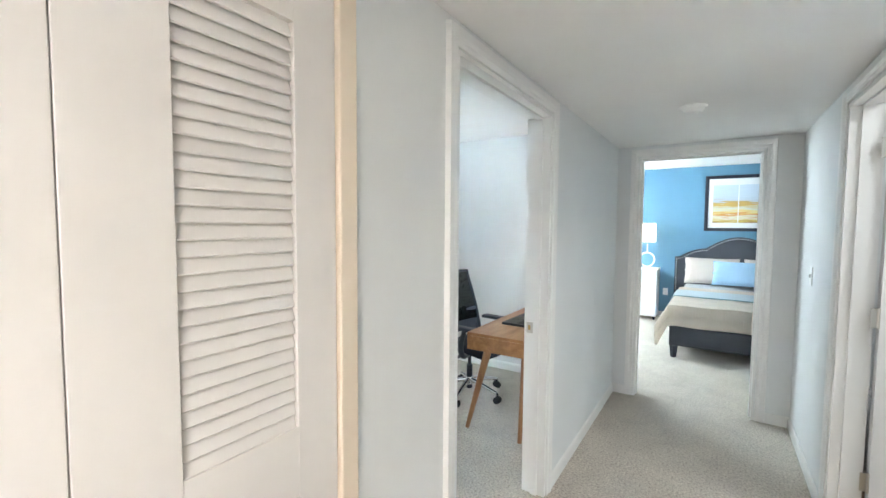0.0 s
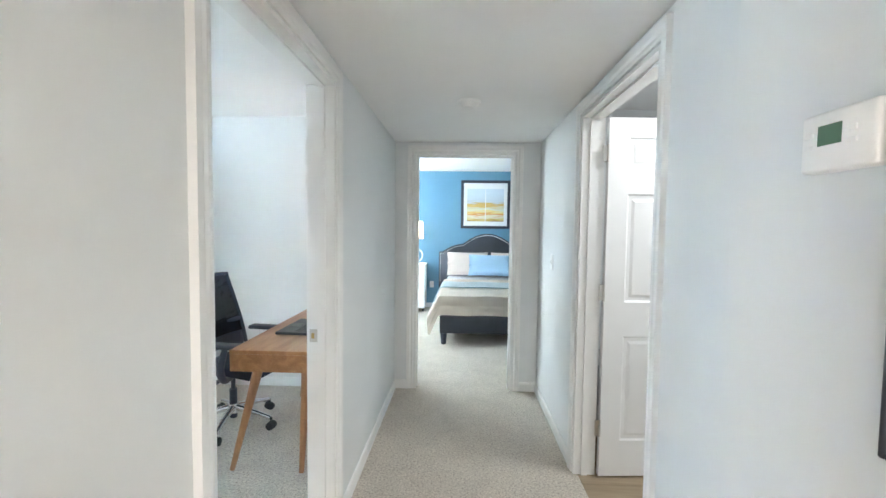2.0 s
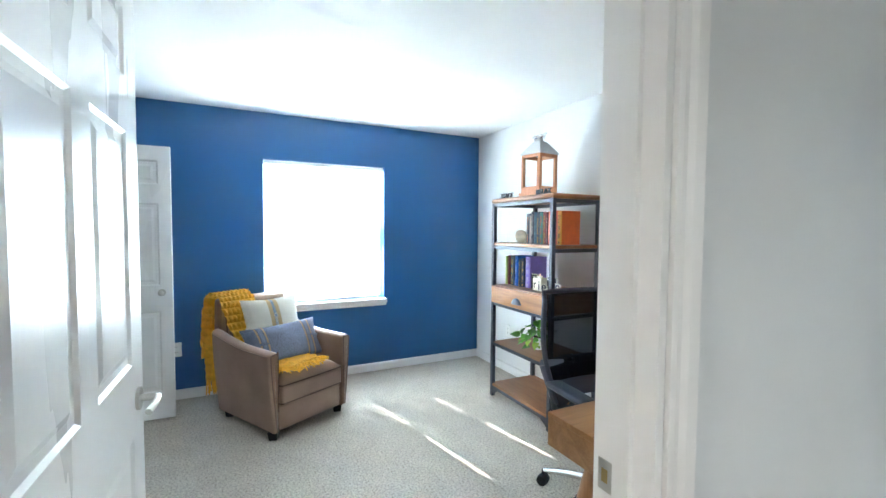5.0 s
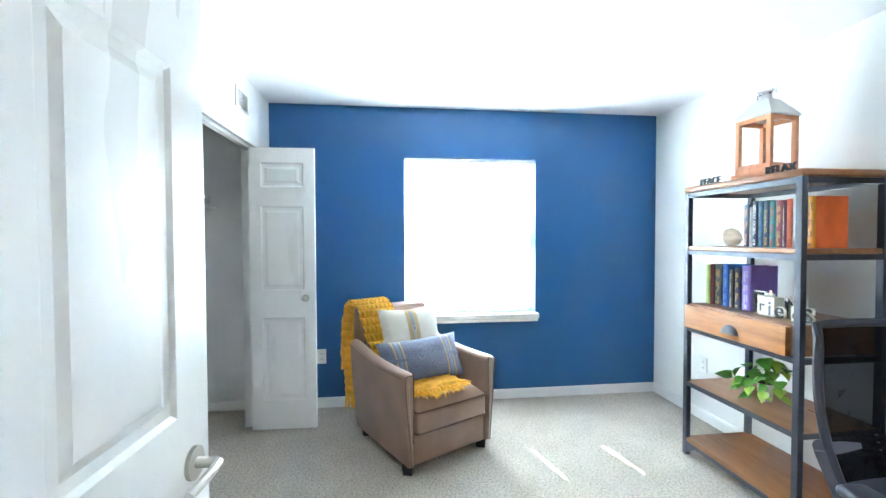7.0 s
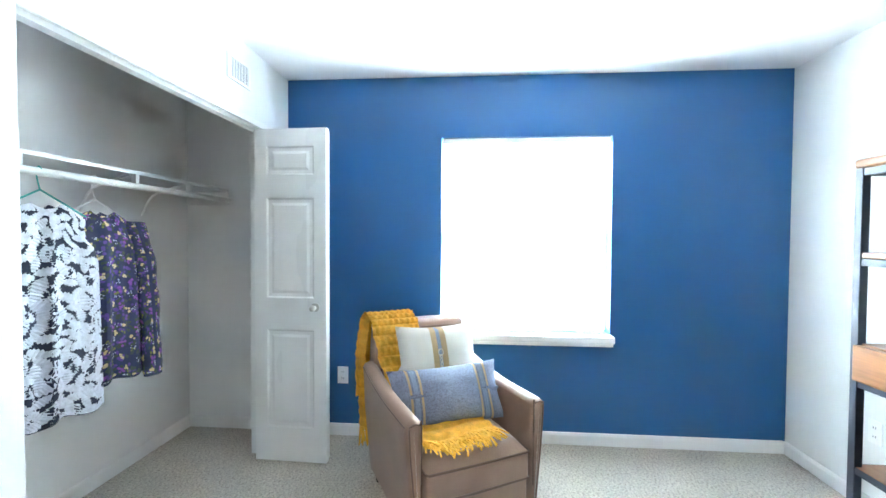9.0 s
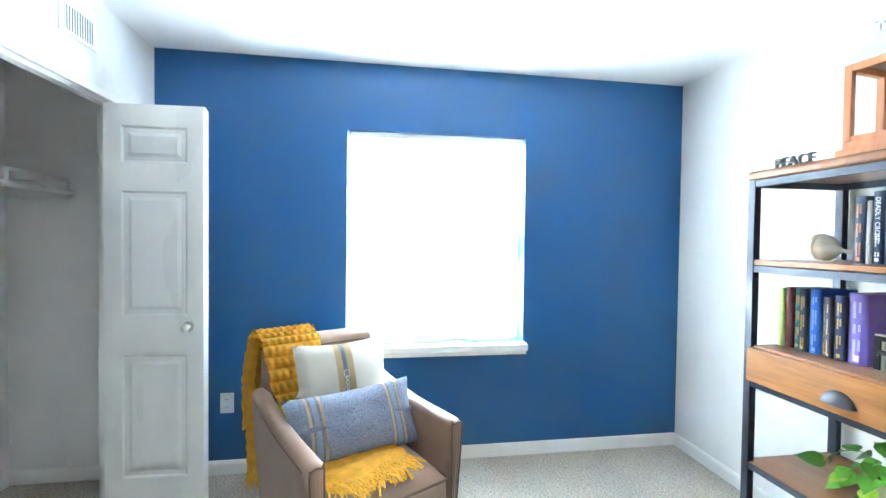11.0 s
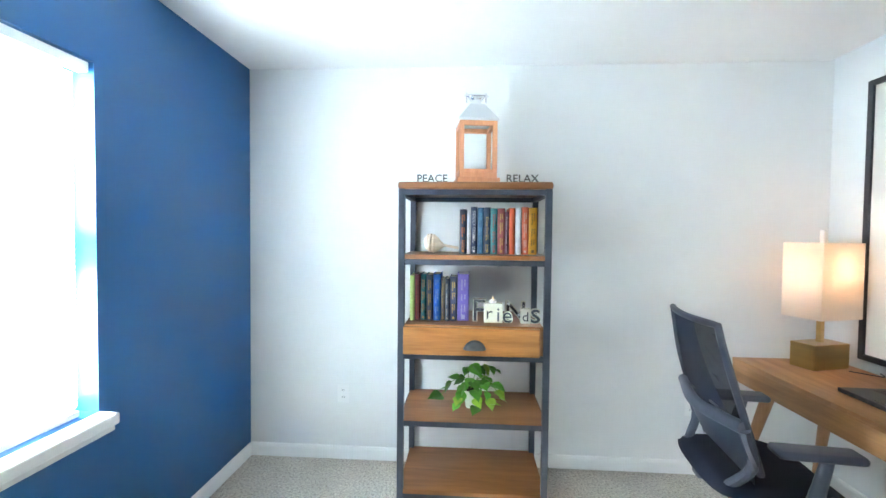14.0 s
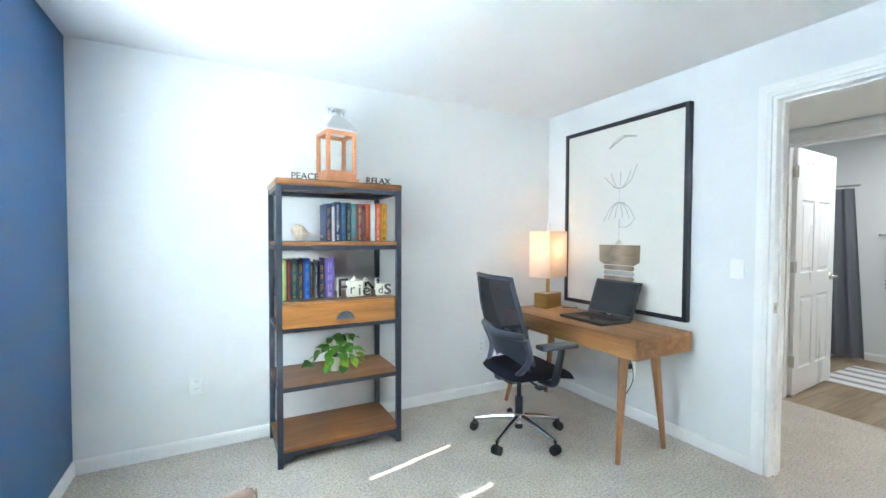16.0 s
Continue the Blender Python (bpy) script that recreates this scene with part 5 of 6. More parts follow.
def band(c, w, d, t, x0, x1, m, name="stripe"):
    """A woven stripe lying on the cushion's face."""
    def f(a, b):
        x = x0 + (x1 - x0) * a
        y = (b - 0.5) * d
        u, v = 2 * x / w, 2 * b - 1
        k = 1 - 0.08 * (1 - (u * v) ** 2)
        return Vector((x * k, y * k, t / 2 * max(0, (1 - u * u) * (1 - v * v)) ** 0.42 + 0.0015))
    bm = bmesh.new()
    sheet(bm, f, 2, 24, 0.001)
    part(name, bm, m, c, "", True)


CM = AC @ pose(-0.12, 0.02, 0.65, 0, 72, -4) @ pose(0, 0, 0, 0, 0, 90)
c1 = cushion("cream_cushion", "cream linen cushion with tan stripe and chain", 0.46, 0.46, 0.15, CM, CREAM)
band(c1, 0.46, 0.46, 0.15, -0.055, 0.035, SAND)
band(c1, 0.46, 0.46, 0.151, -0.022, 0.0, DENIM_LIGHT, "ribbon")
PEARL = mat("pale_metal_chain", (0.75, 0.7, 0.6), 0.3, 0.6)
bm = bmesh.new()
for i in range(9):
    y = 0.07 - i * 0.02
    rr = 0.017 if i == 0 else 0.008
    tube(bm, [(-0.011 + rr * 0.8 * math.cos(a), y + rr * math.sin(a), 0.080 + (0.002 if i % 2 else 0)) for a in np.linspace(0, 2 * math.pi, 17)], 0.0025, 6)
part("chain", bm, PEARL, c1, "pale metal chain", True)
CM = AC @ pose(0.045, -0.005, 0.555, 0, 60, -5) @ pose(0, 0, 0, 0, 0, 90) @ pose(0, 0, 0, 0, 0, 1)
c2 = cushion("lumbar_cushion", "grey blue woven lumbar cushion with tan stripes", 0.60, 0.30, 0.15, CM, DENIM)
for x in (-0.22, -0.165, 0.165, 0.22):
    band(c2, 0.60, 0.30, 0.15, x - 0.006, x + 0.006, SAND)
for x in (-0.193, 0.193):
    band(c2, 0.60, 0.30, 0.1495, x - 0.012, x + 0.012, DENIM_LIGHT)

# ---- office closet ----
rail = thing("closet_shelf", "white closet shelf with hanging rod", "shelf")
part("shelf_board", B(-4.365, -2.105, 0.97, 1.27, 1.662, 1.68, 0.002), TRIM, rail)
part("rod", rod(bmesh.new(), (-4.365, 1.285, 1.6), (-2.105, 1.285, 1.6), 0.016, seg=16), TRIM, rail, "", True)
part("cleat", B(-4.3685, -4.35, 0.97, 1.27, 1.57, 1.6615), TRIM, rail)
for x in (-3.95, -3.55, -3.0):
    bm = B(x - 0.012, x + 0.012, 1.262, 1.29, 1.614, 1.6615, 0.002)
    tube(bm, smooth_line([(x, 1.25, 1.66), (x, 1.05, 1.595), (x, 0.975, 1.475)], 4), 0.006, 6)
    part("bracket", bm, TRIM, rail)


NAVY_CLOTH = mat("navy_print_ground", (0.020, 0.028, 0.060), 0.8, vary=0.15, scale=20, fine=0.15, fine_scale=600)
FLORAL_CLOTH = mat("floral_print_ground", (0.026, 0.034, 0.085), 0.8, vary=0.35, scale=16, fine=0.2, fine_scale=500)
PRINTS = {k: mat("print_" + k, c, 0.8, vary=0.15, scale=60, fine=0.1, fine_scale=500) for k, c in (
    ("white", (0.66, 0.69, 0.76)), ("cream", (0.62, 0.50, 0.26)), ("purple", (0.24, 0.08, 0.34)), ("violet", (0.11, 0.06, 0.26)), ("green", (0.20, 0.22, 0.05)), ("pale", (0.50, 0.54, 0.66)), ("moss", (0.05, 0.07, 0.05)))}


def stamp(bm, f, a, b, la, lb, rows, turn, lift):
    """One printed shape on the cloth f: rows are (along, left, right); la and lb are f's lengths in metres."""
    c, s_ = math.cos(turn), math.sin(turn)
    p0, pa, pb = f(a, b), f(a + 0.01, b), f(a, b + 0.01)
    nn = (pa - p0).cross(pb - p0).normalized() * lift
    last = None
    for t, lo, hi in rows:
        ends = []
        for w in (lo, hi):
            y, z = t * s_ + w * c, t * c - w * s_
            ends.append(bm.verts.new(f(min(0.995, max(0.0, a + z / la)), min(0.985, max(0.015, b + y / lb))) + nn))
        if last:
            bm.faces.new((last[0], ends[0], ends[1], last[1]))
        last = ends


def leaf_rows(n, w):
    rows = []
    for i in range(13):
        t = i / 12
        wd = w * math.sin(math.pi * min(1, t * 0.96 + 0.04)) ** 0.7 * (1 if i % 2 else 0.66)
        rows.append(((t - 0.5) * n - (0.1 * n if i % 2 else 0) * 0.4, -wd, wd))
    return rows


def disc_rows(r_, n=5):
    return [(r_ * (2 * i / n - 1), -r_ * math.sqrt(max(0, 1 - (2 * i / n - 1) ** 2)), r_ * math.sqrt(max(0, 1 - (2 * i / n - 1) ** 2))) for i in range(n + 1)]


def scatter(seed, la, lb, gap, n):
    """Spread places over a la by lb cloth with a least gap between them."""
    rnd, got = random.Random(seed), []
    for _ in range(n):
        p = (rnd.random() * la, rnd.random() * lb)
        if all((p[0] - q[0]) ** 2 + (p[1] - q[1]) ** 2 > gap * gap for q in got):
            got.append(p)
    return [(p[0] / la, p[1] / lb) for p in got]


def print_leaves(owner, f, la, lb, lift, seed):
    rnd = random.Random(seed)
    bm = bmesh.new()
    for i, (a, b) in enumerate(scatter(seed, la, lb, 0.034, 5000)):
        n = rnd.uniform(0.058, 0.080)
        stamp(bm, f, a, b, la, lb, leaf_rows(n, n * rnd.uniform(0.27, 0.36)), rnd.uniform(0, 6.28), lift * (1 + 0.25 * (i % 4)))
    tagged(part("leaf_print", bm, PRINTS["white"], owner, "white jagged leaf print"), kind="stuff")


def print_flowers(owner, f, la, lb, lift, seed):
    rnd = random.Random(seed)
    kinds = (("violet", 0.042, 0.020, 5, 0.008), ("moss", 0.035, 0.018, 5, 0.008), ("purple", 0.075, 0.014, 6, 0.006), ("green", 0.065, 0.010, 3, 0.005), ("cream", 0.058, 0.010, 4, 0.0065), ("pale", 0.060, 0.012, 7, 0.0028))
    for i, (k, gap, spread, cnt, rad) in enumerate(kinds):
        bm = bmesh.new()
        for a, b in scatter(seed + i, la, lb, gap, 500):
            for _ in range(cnt):
                stamp(bm, f, min(0.98, max(0.01, a + rnd.uniform(-spread, spread) / la)), min(0.96, max(0.04, b + rnd.uniform(-spread, spread) / lb)), la, lb, disc_rows(rad * rnd.uniform(0.6, 1.15)), rnd.uniform(0, 3), lift * (1 + 0.3 * i))
        tagged(part("flower_print", bm, PRINTS[k], owner, k + " flower print"), kind="stuff")


def garment(name, label, cloth, z_top, length, width, sleeve, hook, m, prints):
    """A top on a hanger, hanging across the rod."""
    g = thing(name, label, "clothing", m)

    def body(side):
        def f(a, b):
            v = 2 * b - 1
            sh = 0.075 * abs(v) ** 1.4 * max(0, 1 - a * 4)
            wd = width * (0.80 + 0.2 * min(1, a * 5)) * (1 + 0.10 * a)
            if not sleeve:
                wd *= 1 - 0.17 * math.exp(-((a - 0.12) / 0.10) ** 2)
            z = z_top - length * a - sh - 0.035 * max(0, 1 - (v * 3.2) ** 2) * max(0, 1 - a * 12)
            dep = (0.040 * max(0, 1 - v * v) ** 0.5 + (0.010 * math.sin(9 * v + 2 * a) + 0.008 * math.sin(17 * v + 1)) * min(1, a * 2) * max(0, 1 - v * v)) * side
            return Vector((dep, wd * v * 0.5, z + 0.010 * math.sin(v * 7) * a))
        return f
    bm = bmesh.new()
    sheet(bm, body(1), 30, 26)
    sheet(bm, body(-1), 30, 26)
    bmesh.ops.remove_doubles(bm, verts=bm.verts, dist=0.002)
    trunk = part("body", bm, cloth, g, "", True)
    prints(trunk, body(1), length, width, 0.0012, 5)
    prints(trunk, body(-1), length, width, -0.0012, 9)
    if sleeve:
        for s in (-1, 1):
            mid = smooth_line([(0.0, s * width * 0.40, z_top - 0.055), (0.012, s * width * 0.53, z_top - 0.24), (0.022, s * width * 0.58, z_top - 0.48), (0.03, s * width * 0.62, z_top - sleeve)], 8)

            def tubular(a, b, mid=mid):
                k = min(0.9999, max(0, a)) * (len(mid) - 1)
                q = mid[int(k)].lerp(mid[int(k) + 1], k - int(k))
                rr = 0.070 - 0.022 * a + 0.004 * math.sin(a * 22)
                th = 2 * math.pi * b
                return q + Vector((0.55 * rr * math.cos(th), rr * math.sin(th), 0))

            arm = part("sleeve", sheet(bmesh.new(), tubular, 26, 16), cloth, g, "", True)
            prints(arm, tubular, sleeve, 0.36, 0.0012, 20 + s)
    bm = tube(bmesh.new(), smooth_line([(0.012, 0, 1.607), (0, 0.0, 1.6205), (-0.018, 0, 1.61), (-0.016, 0, 1.575), (0, 0, z_top + 0.04)], 5), 0.003, 6)
    tube(bm, [(0, -width * 0.40, z_top - 0.060), (0, 0, z_top + 0.04), (0, width * 0.40, z_top - 0.060)], 0.004, 6)
    part("hanger", bm, hook, g, "thin plastic hanger")
    return g


TEAL = mat("teal_plastic", (0.05, 0.45, 0.40), 0.4)
garment("blouse", "dark floral long-sleeved blouse hanging in the closet", FLORAL_CLOTH, 1.475, 0.80, 0.41, 0.83, WHITE_PLASTIC, pose(-3.315, 1.285, 0, 0, 0, 82), print_flowers)
garment("sleeveless_top", "navy and white leaf print sleeveless top hanging in the closet", NAVY_CLOTH, 1.49, 0.89, 0.40, 0, TEAL, pose(-3.075, 1.285, 0, 0, 0, 76), print_leaves)

# ---- office wall plates, vent, cord ----
SLOT = mat("outlet_slot", (0.08, 0.08, 0.08), 0.6)


def wall_plate(name, label, m, kind):
    """Plate in the x-z plane facing -y, centred on the pose."""
    t = thing(name, label, "outlet" if kind == "outlet" else "switch", m)
    part("plate", B(-0.037, 0.037, -0.006, -0.0005, -0.058, 0.058, 0.002), WHITE_PLASTIC, t)
    if kind == "outlet":
        for z in (-0.022, 0.022):
            s = part("socket", B(-0.016, 0.016, -0.0075, -0.006, z - 0.014, z + 0.014, 0.0007), WHITE_PLASTIC, t)
            for x in (-0.006, 0.006):
                part("slot", B(x - 0.0012, x + 0.0012, -0.0082, -0.0074, z - 0.004, z + 0.006), SLOT, s)
    else:
        part("toggle", B(-0.006, 0.006, -0.014, -0.006, -0.012, 0.012, 0.002), WHITE_PLASTIC, t)
    return t


wall_plate("wall_outlet", "white double outlet plate on the blue wall", pose(XW, 2.095, 0.412, 0, 0, 90), "outlet")
wall_plate("wall_outlet", "white double outlet plate beside the bookshelf", pose(-3.738, YS, 0.41, 0, 0, 0), "outlet")
wall_plate("wall_outlet", "white outlet plate behind the office chair", pose(-1.65, YS, 0.405, 0, 0, 0), "outlet")
wall_plate("wall_outlet", "white outlet plate under the desk", pose(XO, 4.04, 0.36, 0, 0, -90), "outlet")
wall_plate("light_switch", "white light switch beside the office door", pose(XO, 3.33, 1.15, 0, 0, -90), "switch")
plug = thing("power_cord", "black power cord plugged in under the desk", "cord")
bm = tube(bmesh.new(), smooth_line([(-1.05, 4.25, 0.74), (-1.0, 4.18, 0.60), (-0.99, 4.10, 0.50), (-0.975, 4.03, 0.47), (-0.98, 3.98, 0.40), (-0.985, 3.97, 0.30), (-0.98, 4.03, 0.18), (-0.975, 4.06, 0.10)], 6), 0.0035, 6)
tube(bm, smooth_line([(-0.955, 4.04, 0.375), (-0.975, 4.06, 0.32), (-0.98, 4.07, 0.22), (-0.975, 4.06, 0.10)], 6), 0.0035, 6)
part("cord", bm, BLACK, plug, "", True)
part("plug", B(-0.965, -0.924, 4.022, 4.058, 0.365, 0.40, 0.004), BLACK, plug)
cable = thing("power_cord", "black lamp cord on the desk", "cord")
part("cord", tube(bmesh.new(), smooth_line([(-1.09, 4.58, DZ + 0.004), (-1.04, 4.53, DZ + 0.004), (-1.0, 4.50, DZ + 0.004), (-0.97, 4.55, DZ + 0.004)], 6), 0.003, 6), BLACK, cable, "", True)
vent = thing("air_vent", "white slotted wall air vent above the closet", "vent", pose(-3.735, YC, 2.235, 0, 0, 180))
part("backing", B(-0.085, 0.085, -0.005, -0.0005, -0.05, 0.05), SLOT, vent)
bm = bmesh.new()
for b in ((-0.11, -0.085, -0.065, 0.065), (0.085, 0.11, -0.065, 0.065), (-0.085, 0.085, 0.05, 0.065), (-0.085, 0.085, -0.065, -0.05)):
    box(bm, b[0], b[1], -0.008, -0.0005, b[2], b[3])
part("frame", bm, WHITE_PLASTIC, vent)
me = mesh_of("slat", B(-0.0036, 0.0036, -0.0066, -0.0052, -0.0495, 0.0495), WHITE_PLASTIC)
for i in range(11):
    s = new("slat", me)
    s.parent, s.matrix_basis = vent, pose(-0.075 + i * 0.015, 0, 0, 0, 0, 0)

# ---- hallway things ----
th = thing("thermostat", "white wall thermostat with small green display", "thermostat", pose(XN, 1.896, 1.588, 0, 0, -90))
part("body", B(-0.063, 0.063, -0.03, -0.0005, -0.045, 0.045, 0.006, 3), WHITE_PLASTIC, th, "", True)
part("display", B(-0.030, 0.010, -0.0312, -0.0295, -0.006, 0.024), mat("lcd_green", (0.10, 0.20, 0.14), 0.2), th, "green display window")
for x in (-0.046, 0.028):
    for z in (-0.006, 0.012):
        part("button", B(x - 0.007, x + 0.007, -0.0325, -0.0298, z - 0.004, z + 0.004, 0.001), TRIM, th)
det = thing("smoke_detector", "round white smoke detector on the hallway ceiling", "smoke detector", pose(-0.175, 3.775, Z_HALL))
part("base", rod(bmesh.new(), (0, 0, -0.012), (0, 0, -0.0005), 0.066, 0.07, 32), WHITE_PLASTIC, det, "", True)
part("cap", rod(bmesh.new(), (0, 0, -0.036), (0, 0, -0.0125), 0.044, 0.058, 32), WHITE_PLASTIC, det, "", True)
part("test_button", rod(bmesh.new(), (0.018, 0, -0.039), (0.018, 0, -0.0362), 0.009, seg=14), WHITE_PLASTIC, det)
wall_plate("light_switch", "white light switch on the hallway wall", pose(XR, 4.42, 1.205, 0, 0, -90), "switch")
BRASSY = mat("strike_brass", (0.5, 0.36, 0.16), 0.35, 0.9)


def strike_plate(y, x, z, label):
    s = thing("strike_plate", label, "strike plate", pose(x, y, z))
    part("plate", B(-0.015, 0.03, -0.0022, -0.0004, -0.03, 0.03, 0.0006), STEEL, s)
    part("bolt_hole", B(-0.006, 0.008, -0.003, -0.0023, -0.013, 0.013), BRASSY, s)
    part("lip", B(0.03, 0.036, -0.006, -0.0004, -0.02, 0.02, 0.001), STEEL, s)


strike_plate(OD1 - 0.016, XO + 0.025, 0.945, "nickel strike plate on the office door jamb")


def art_material():
    m = bpy.data.materials.new("sketched_print")
    m.use_nodes = True
    t, n = m.node_tree, m.node_tree.nodes
    b = n["Principled BSDF"]
    b.inputs["Roughness"].default_value = 0.3
    co = n.new("ShaderNodeTexCoord")
    sp = n.new("ShaderNodeSeparateXYZ")
    t.links.new(co.outputs["Object"], sp.inputs[0])
    ns = n.new("ShaderNodeTexNoise")
    ns.inputs["Scale"].default_value, ns.inputs["Detail"].default_value = 5, 5
    t.links.new(co.outputs["Object"], ns.inputs[0])

    def ramp(out, lo, hi, wob, stops):
        rg = n.new("ShaderNodeMapRange")
        rg.inputs[1].default_value, rg.inputs[2].default_value = lo, hi
        t.links.new(out, rg.inputs[0])
        ma = n.new("ShaderNodeMath")
        ma.operation = "MULTIPLY_ADD"
        ma.inputs[1].default_value = wob
        t.links.new(ns.outputs[0], ma.inputs[0])
        t.links.new(rg.outputs[0], ma.inputs[2])
        su = n.new("ShaderNodeMath")
        su.operation = "SUBTRACT"
        su.inputs[1].default_value = wob / 2
        t.links.new(ma.outputs[0], su.inputs[0])
        cr = n.new("ShaderNodeValToRGB")
        e = cr.color_ramp.elements
        e[0].position, e[0].color = stops[0][0], (*stops[0][1], 1)
        e[1].position, e[1].color = stops[-1][0], (*stops[-1][1], 1)
        for p, c in stops[1:-1]:
            e.new(p).color = (*c, 1)
        t.links.new(su.outputs[0], cr.inputs[0])
        return cr.outputs[0]

    up = ramp(sp.outputs[2], 1.11, 1.8, 0.25, ((0.0, (0.36, 0.50, 0.33)), (0.35, (0.50, 0.52, 0.32)), (0.56, (0.60, 0.56, 0.44)), (0.75, (0.72, 0.61, 0.53)), (1.0, (0.88, 0.70, 0.60))))
    side = ramp(sp.outputs[1], 0.9, 1.85, 0.4, ((0.0, (0.52, 0.43, 0.20)), (0.7, (0.52, 0.43, 0.22)), (1.0, (0.30, 0.44, 0.33))))
    mx = n.new("ShaderNodeMix")
    mx.data_type = "RGBA"
    mx.inputs[0].default_value = 0.2
    t.links.new(up, mx.inputs[6])
    t.links.new(side, mx.inputs[7])
    mp = n.new("ShaderNodeMapping")
    mp.inputs["Scale"].default_value = (10, 26, 9)
    t.links.new(co.outputs["Object"], mp.inputs[0])
    n2 = n.new("ShaderNodeTexNoise")
    n2.inputs["Scale"].default_value, n2.inputs["Detail"].default_value, n2.inputs["Distortion"].default_value = 1.0, 7, 2.2
    t.links.new(mp.outputs[0], n2.inputs[0])
    rg = n.new("ShaderNodeMapRange")
    rg.inputs[1].default_value, rg.inputs[2].default_value, rg.inputs[3].default_value, rg.inputs[4].default_value = 0.34, 0.66, 0.76, 1.14
    t.links.new(n2.outputs[0], rg.inputs[0])
    sc = n.new("ShaderNodeVectorMath")
    sc.operation = "SCALE"
    t.links.new(mx.outputs[2], sc.inputs[0])
    t.links.new(rg.outputs[0], sc.inputs["Scale"])
    t.links.new(sc.outputs[0], b.inputs["Base Color"])
    return m


AY0, AY1, AZ0, AZ1 = 0.66, 1.852, 1.106, 1.864
art = framed("framed_art", "large thin black framed print in sketchy rose, green and ochre", "picture", "y", XN, -1, AY0, AY1, AZ0, AZ1, 0.009, 0.024, BLACK_FRAME, art_material(), 0.004)
art.matrix_basis = Matrix.Translation((0, -0.038, 0.052))
AF = XN - 0.024 + 0.004 - 0.001


art_layer = [0.0]


def art_shape(outline, m):
    bm = bmesh.new()
    art_layer[0] += 0.00025
    prism(bm, [(a, z) for a, z in outline], 0.0008, Matrix.Translation((AF + 0.0012 - art_layer[0], 0, 0)) @ Matrix.Rotation(radians(90), 4, "Z"))
    part("drawn_shape", bm, m, art)


def art_line(pts, r, m):
    bm = tube(bmesh.new(), [(AF, a, z) for a, z in pts], r, 6)
    for v in bm.verts:
        v.co.x = AF + (v.co.x - AF) * 0.12
    part("drawn_line", bm, m, art)


ART_TEAL = mat("print_teal", (0.42, 0.50, 0.50), 0.35, vary=0.25, scale=18, fine=0.2, fine_scale=90)
ART_PALE = mat("print_pale", (0.58, 0.53, 0.44), 0.35, vary=0.15, scale=22, fine=0.08, fine_scale=90)
ART_DARK = mat("print_umber", (0.33, 0.30, 0.20), 0.35, vary=0.35, scale=30)
ART_GREEN = mat("print_green", (0.30, 0.37, 0.22), 0.35, vary=0.25, scale=25)
dome = [(1.37 + 0.31 * math.cos(a), 1.565 + 0.085 * math.sin(a)) for a in np.linspace(0, math.pi, 17)]
art_shape(dome + [(1.06, 1.535), (1.65, 1.535)], ART_TEAL)
for a0, w, z0, h in ((1.80, 0.014, 1.66, 0.10), (1.775, 0.012, 1.66, 0.13), (1.75, 0.016, 1.65, 0.09), (1.715, 0.012, 1.64, 0.12), (1.69, 0.010, 1.64, 0.08)):
    art_shape([(a0 - w, z0), (a0 + w, z0), (a0 + w * 0.7, z0 + h * 0.7), (a0, z0 + h), (a0 - w * 0.7, z0 + h * 0.7)], INK_SOFT)
body = smooth_line([(0, 1.80, 1.60), (0, 1.74, 1.65), (0, 1.67, 1.62), (0, 1.66, 1.55), (0, 1.70, 1.48), (0, 1.68, 1.40), (0, 1.73, 1.36), (0, 1.77, 1.45), (0, 1.81, 1.53), (0, 1.80, 1.60)], 4)
art_shape([(p.y, p.z) for p in body[:-1]], ART_PALE)
for k in (0.0, 0.12, 0.2):
    sail = [(1.60 - k, 1.50), (1.575 - k, 1.60), (1.555 - k, 1.51)]
    art_shape(sail, ART_PALE)
fan = smooth_line([(0, 1.72, 1.12), (0, 1.735, 1.24), (0, 1.70, 1.40), (0, 1.655, 1.28), (0, 1.63, 1.15), (0, 1.66, 1.118), (0, 1.72, 1.12)], 5)
art_shape([(p.y, p.z) for p in fan[:-1]], ART_GREEN)
for k in range(9):
    z = 1.15 + 0.028 * k
    art_line([(1.725 - 0.003 * k, z), (1.69 - 0.002 * k, z + 0.012), (1.652 + 0.003 * k, z - 0.004)], 0.0016, ART_PALE)
art_line([(1.37 + 0.318 * math.cos(a), 1.567 + 0.095 * math.sin(a)) for a in np.linspace(0.2, math.pi - 0.05, 22)], 0.0022, ART_DARK)
rnd = random.Random(21)


def scribble(y, z, ln, lean, r, m):
    line = smooth_line([(0, y, z), (0, y + rnd.uniform(-0.4, 0.4) * ln, z + ln * 0.5), (0, y + lean, z + ln)], 3)
    art_line([(p.y, min(p.z, 1.84)) for p in line], r, m)


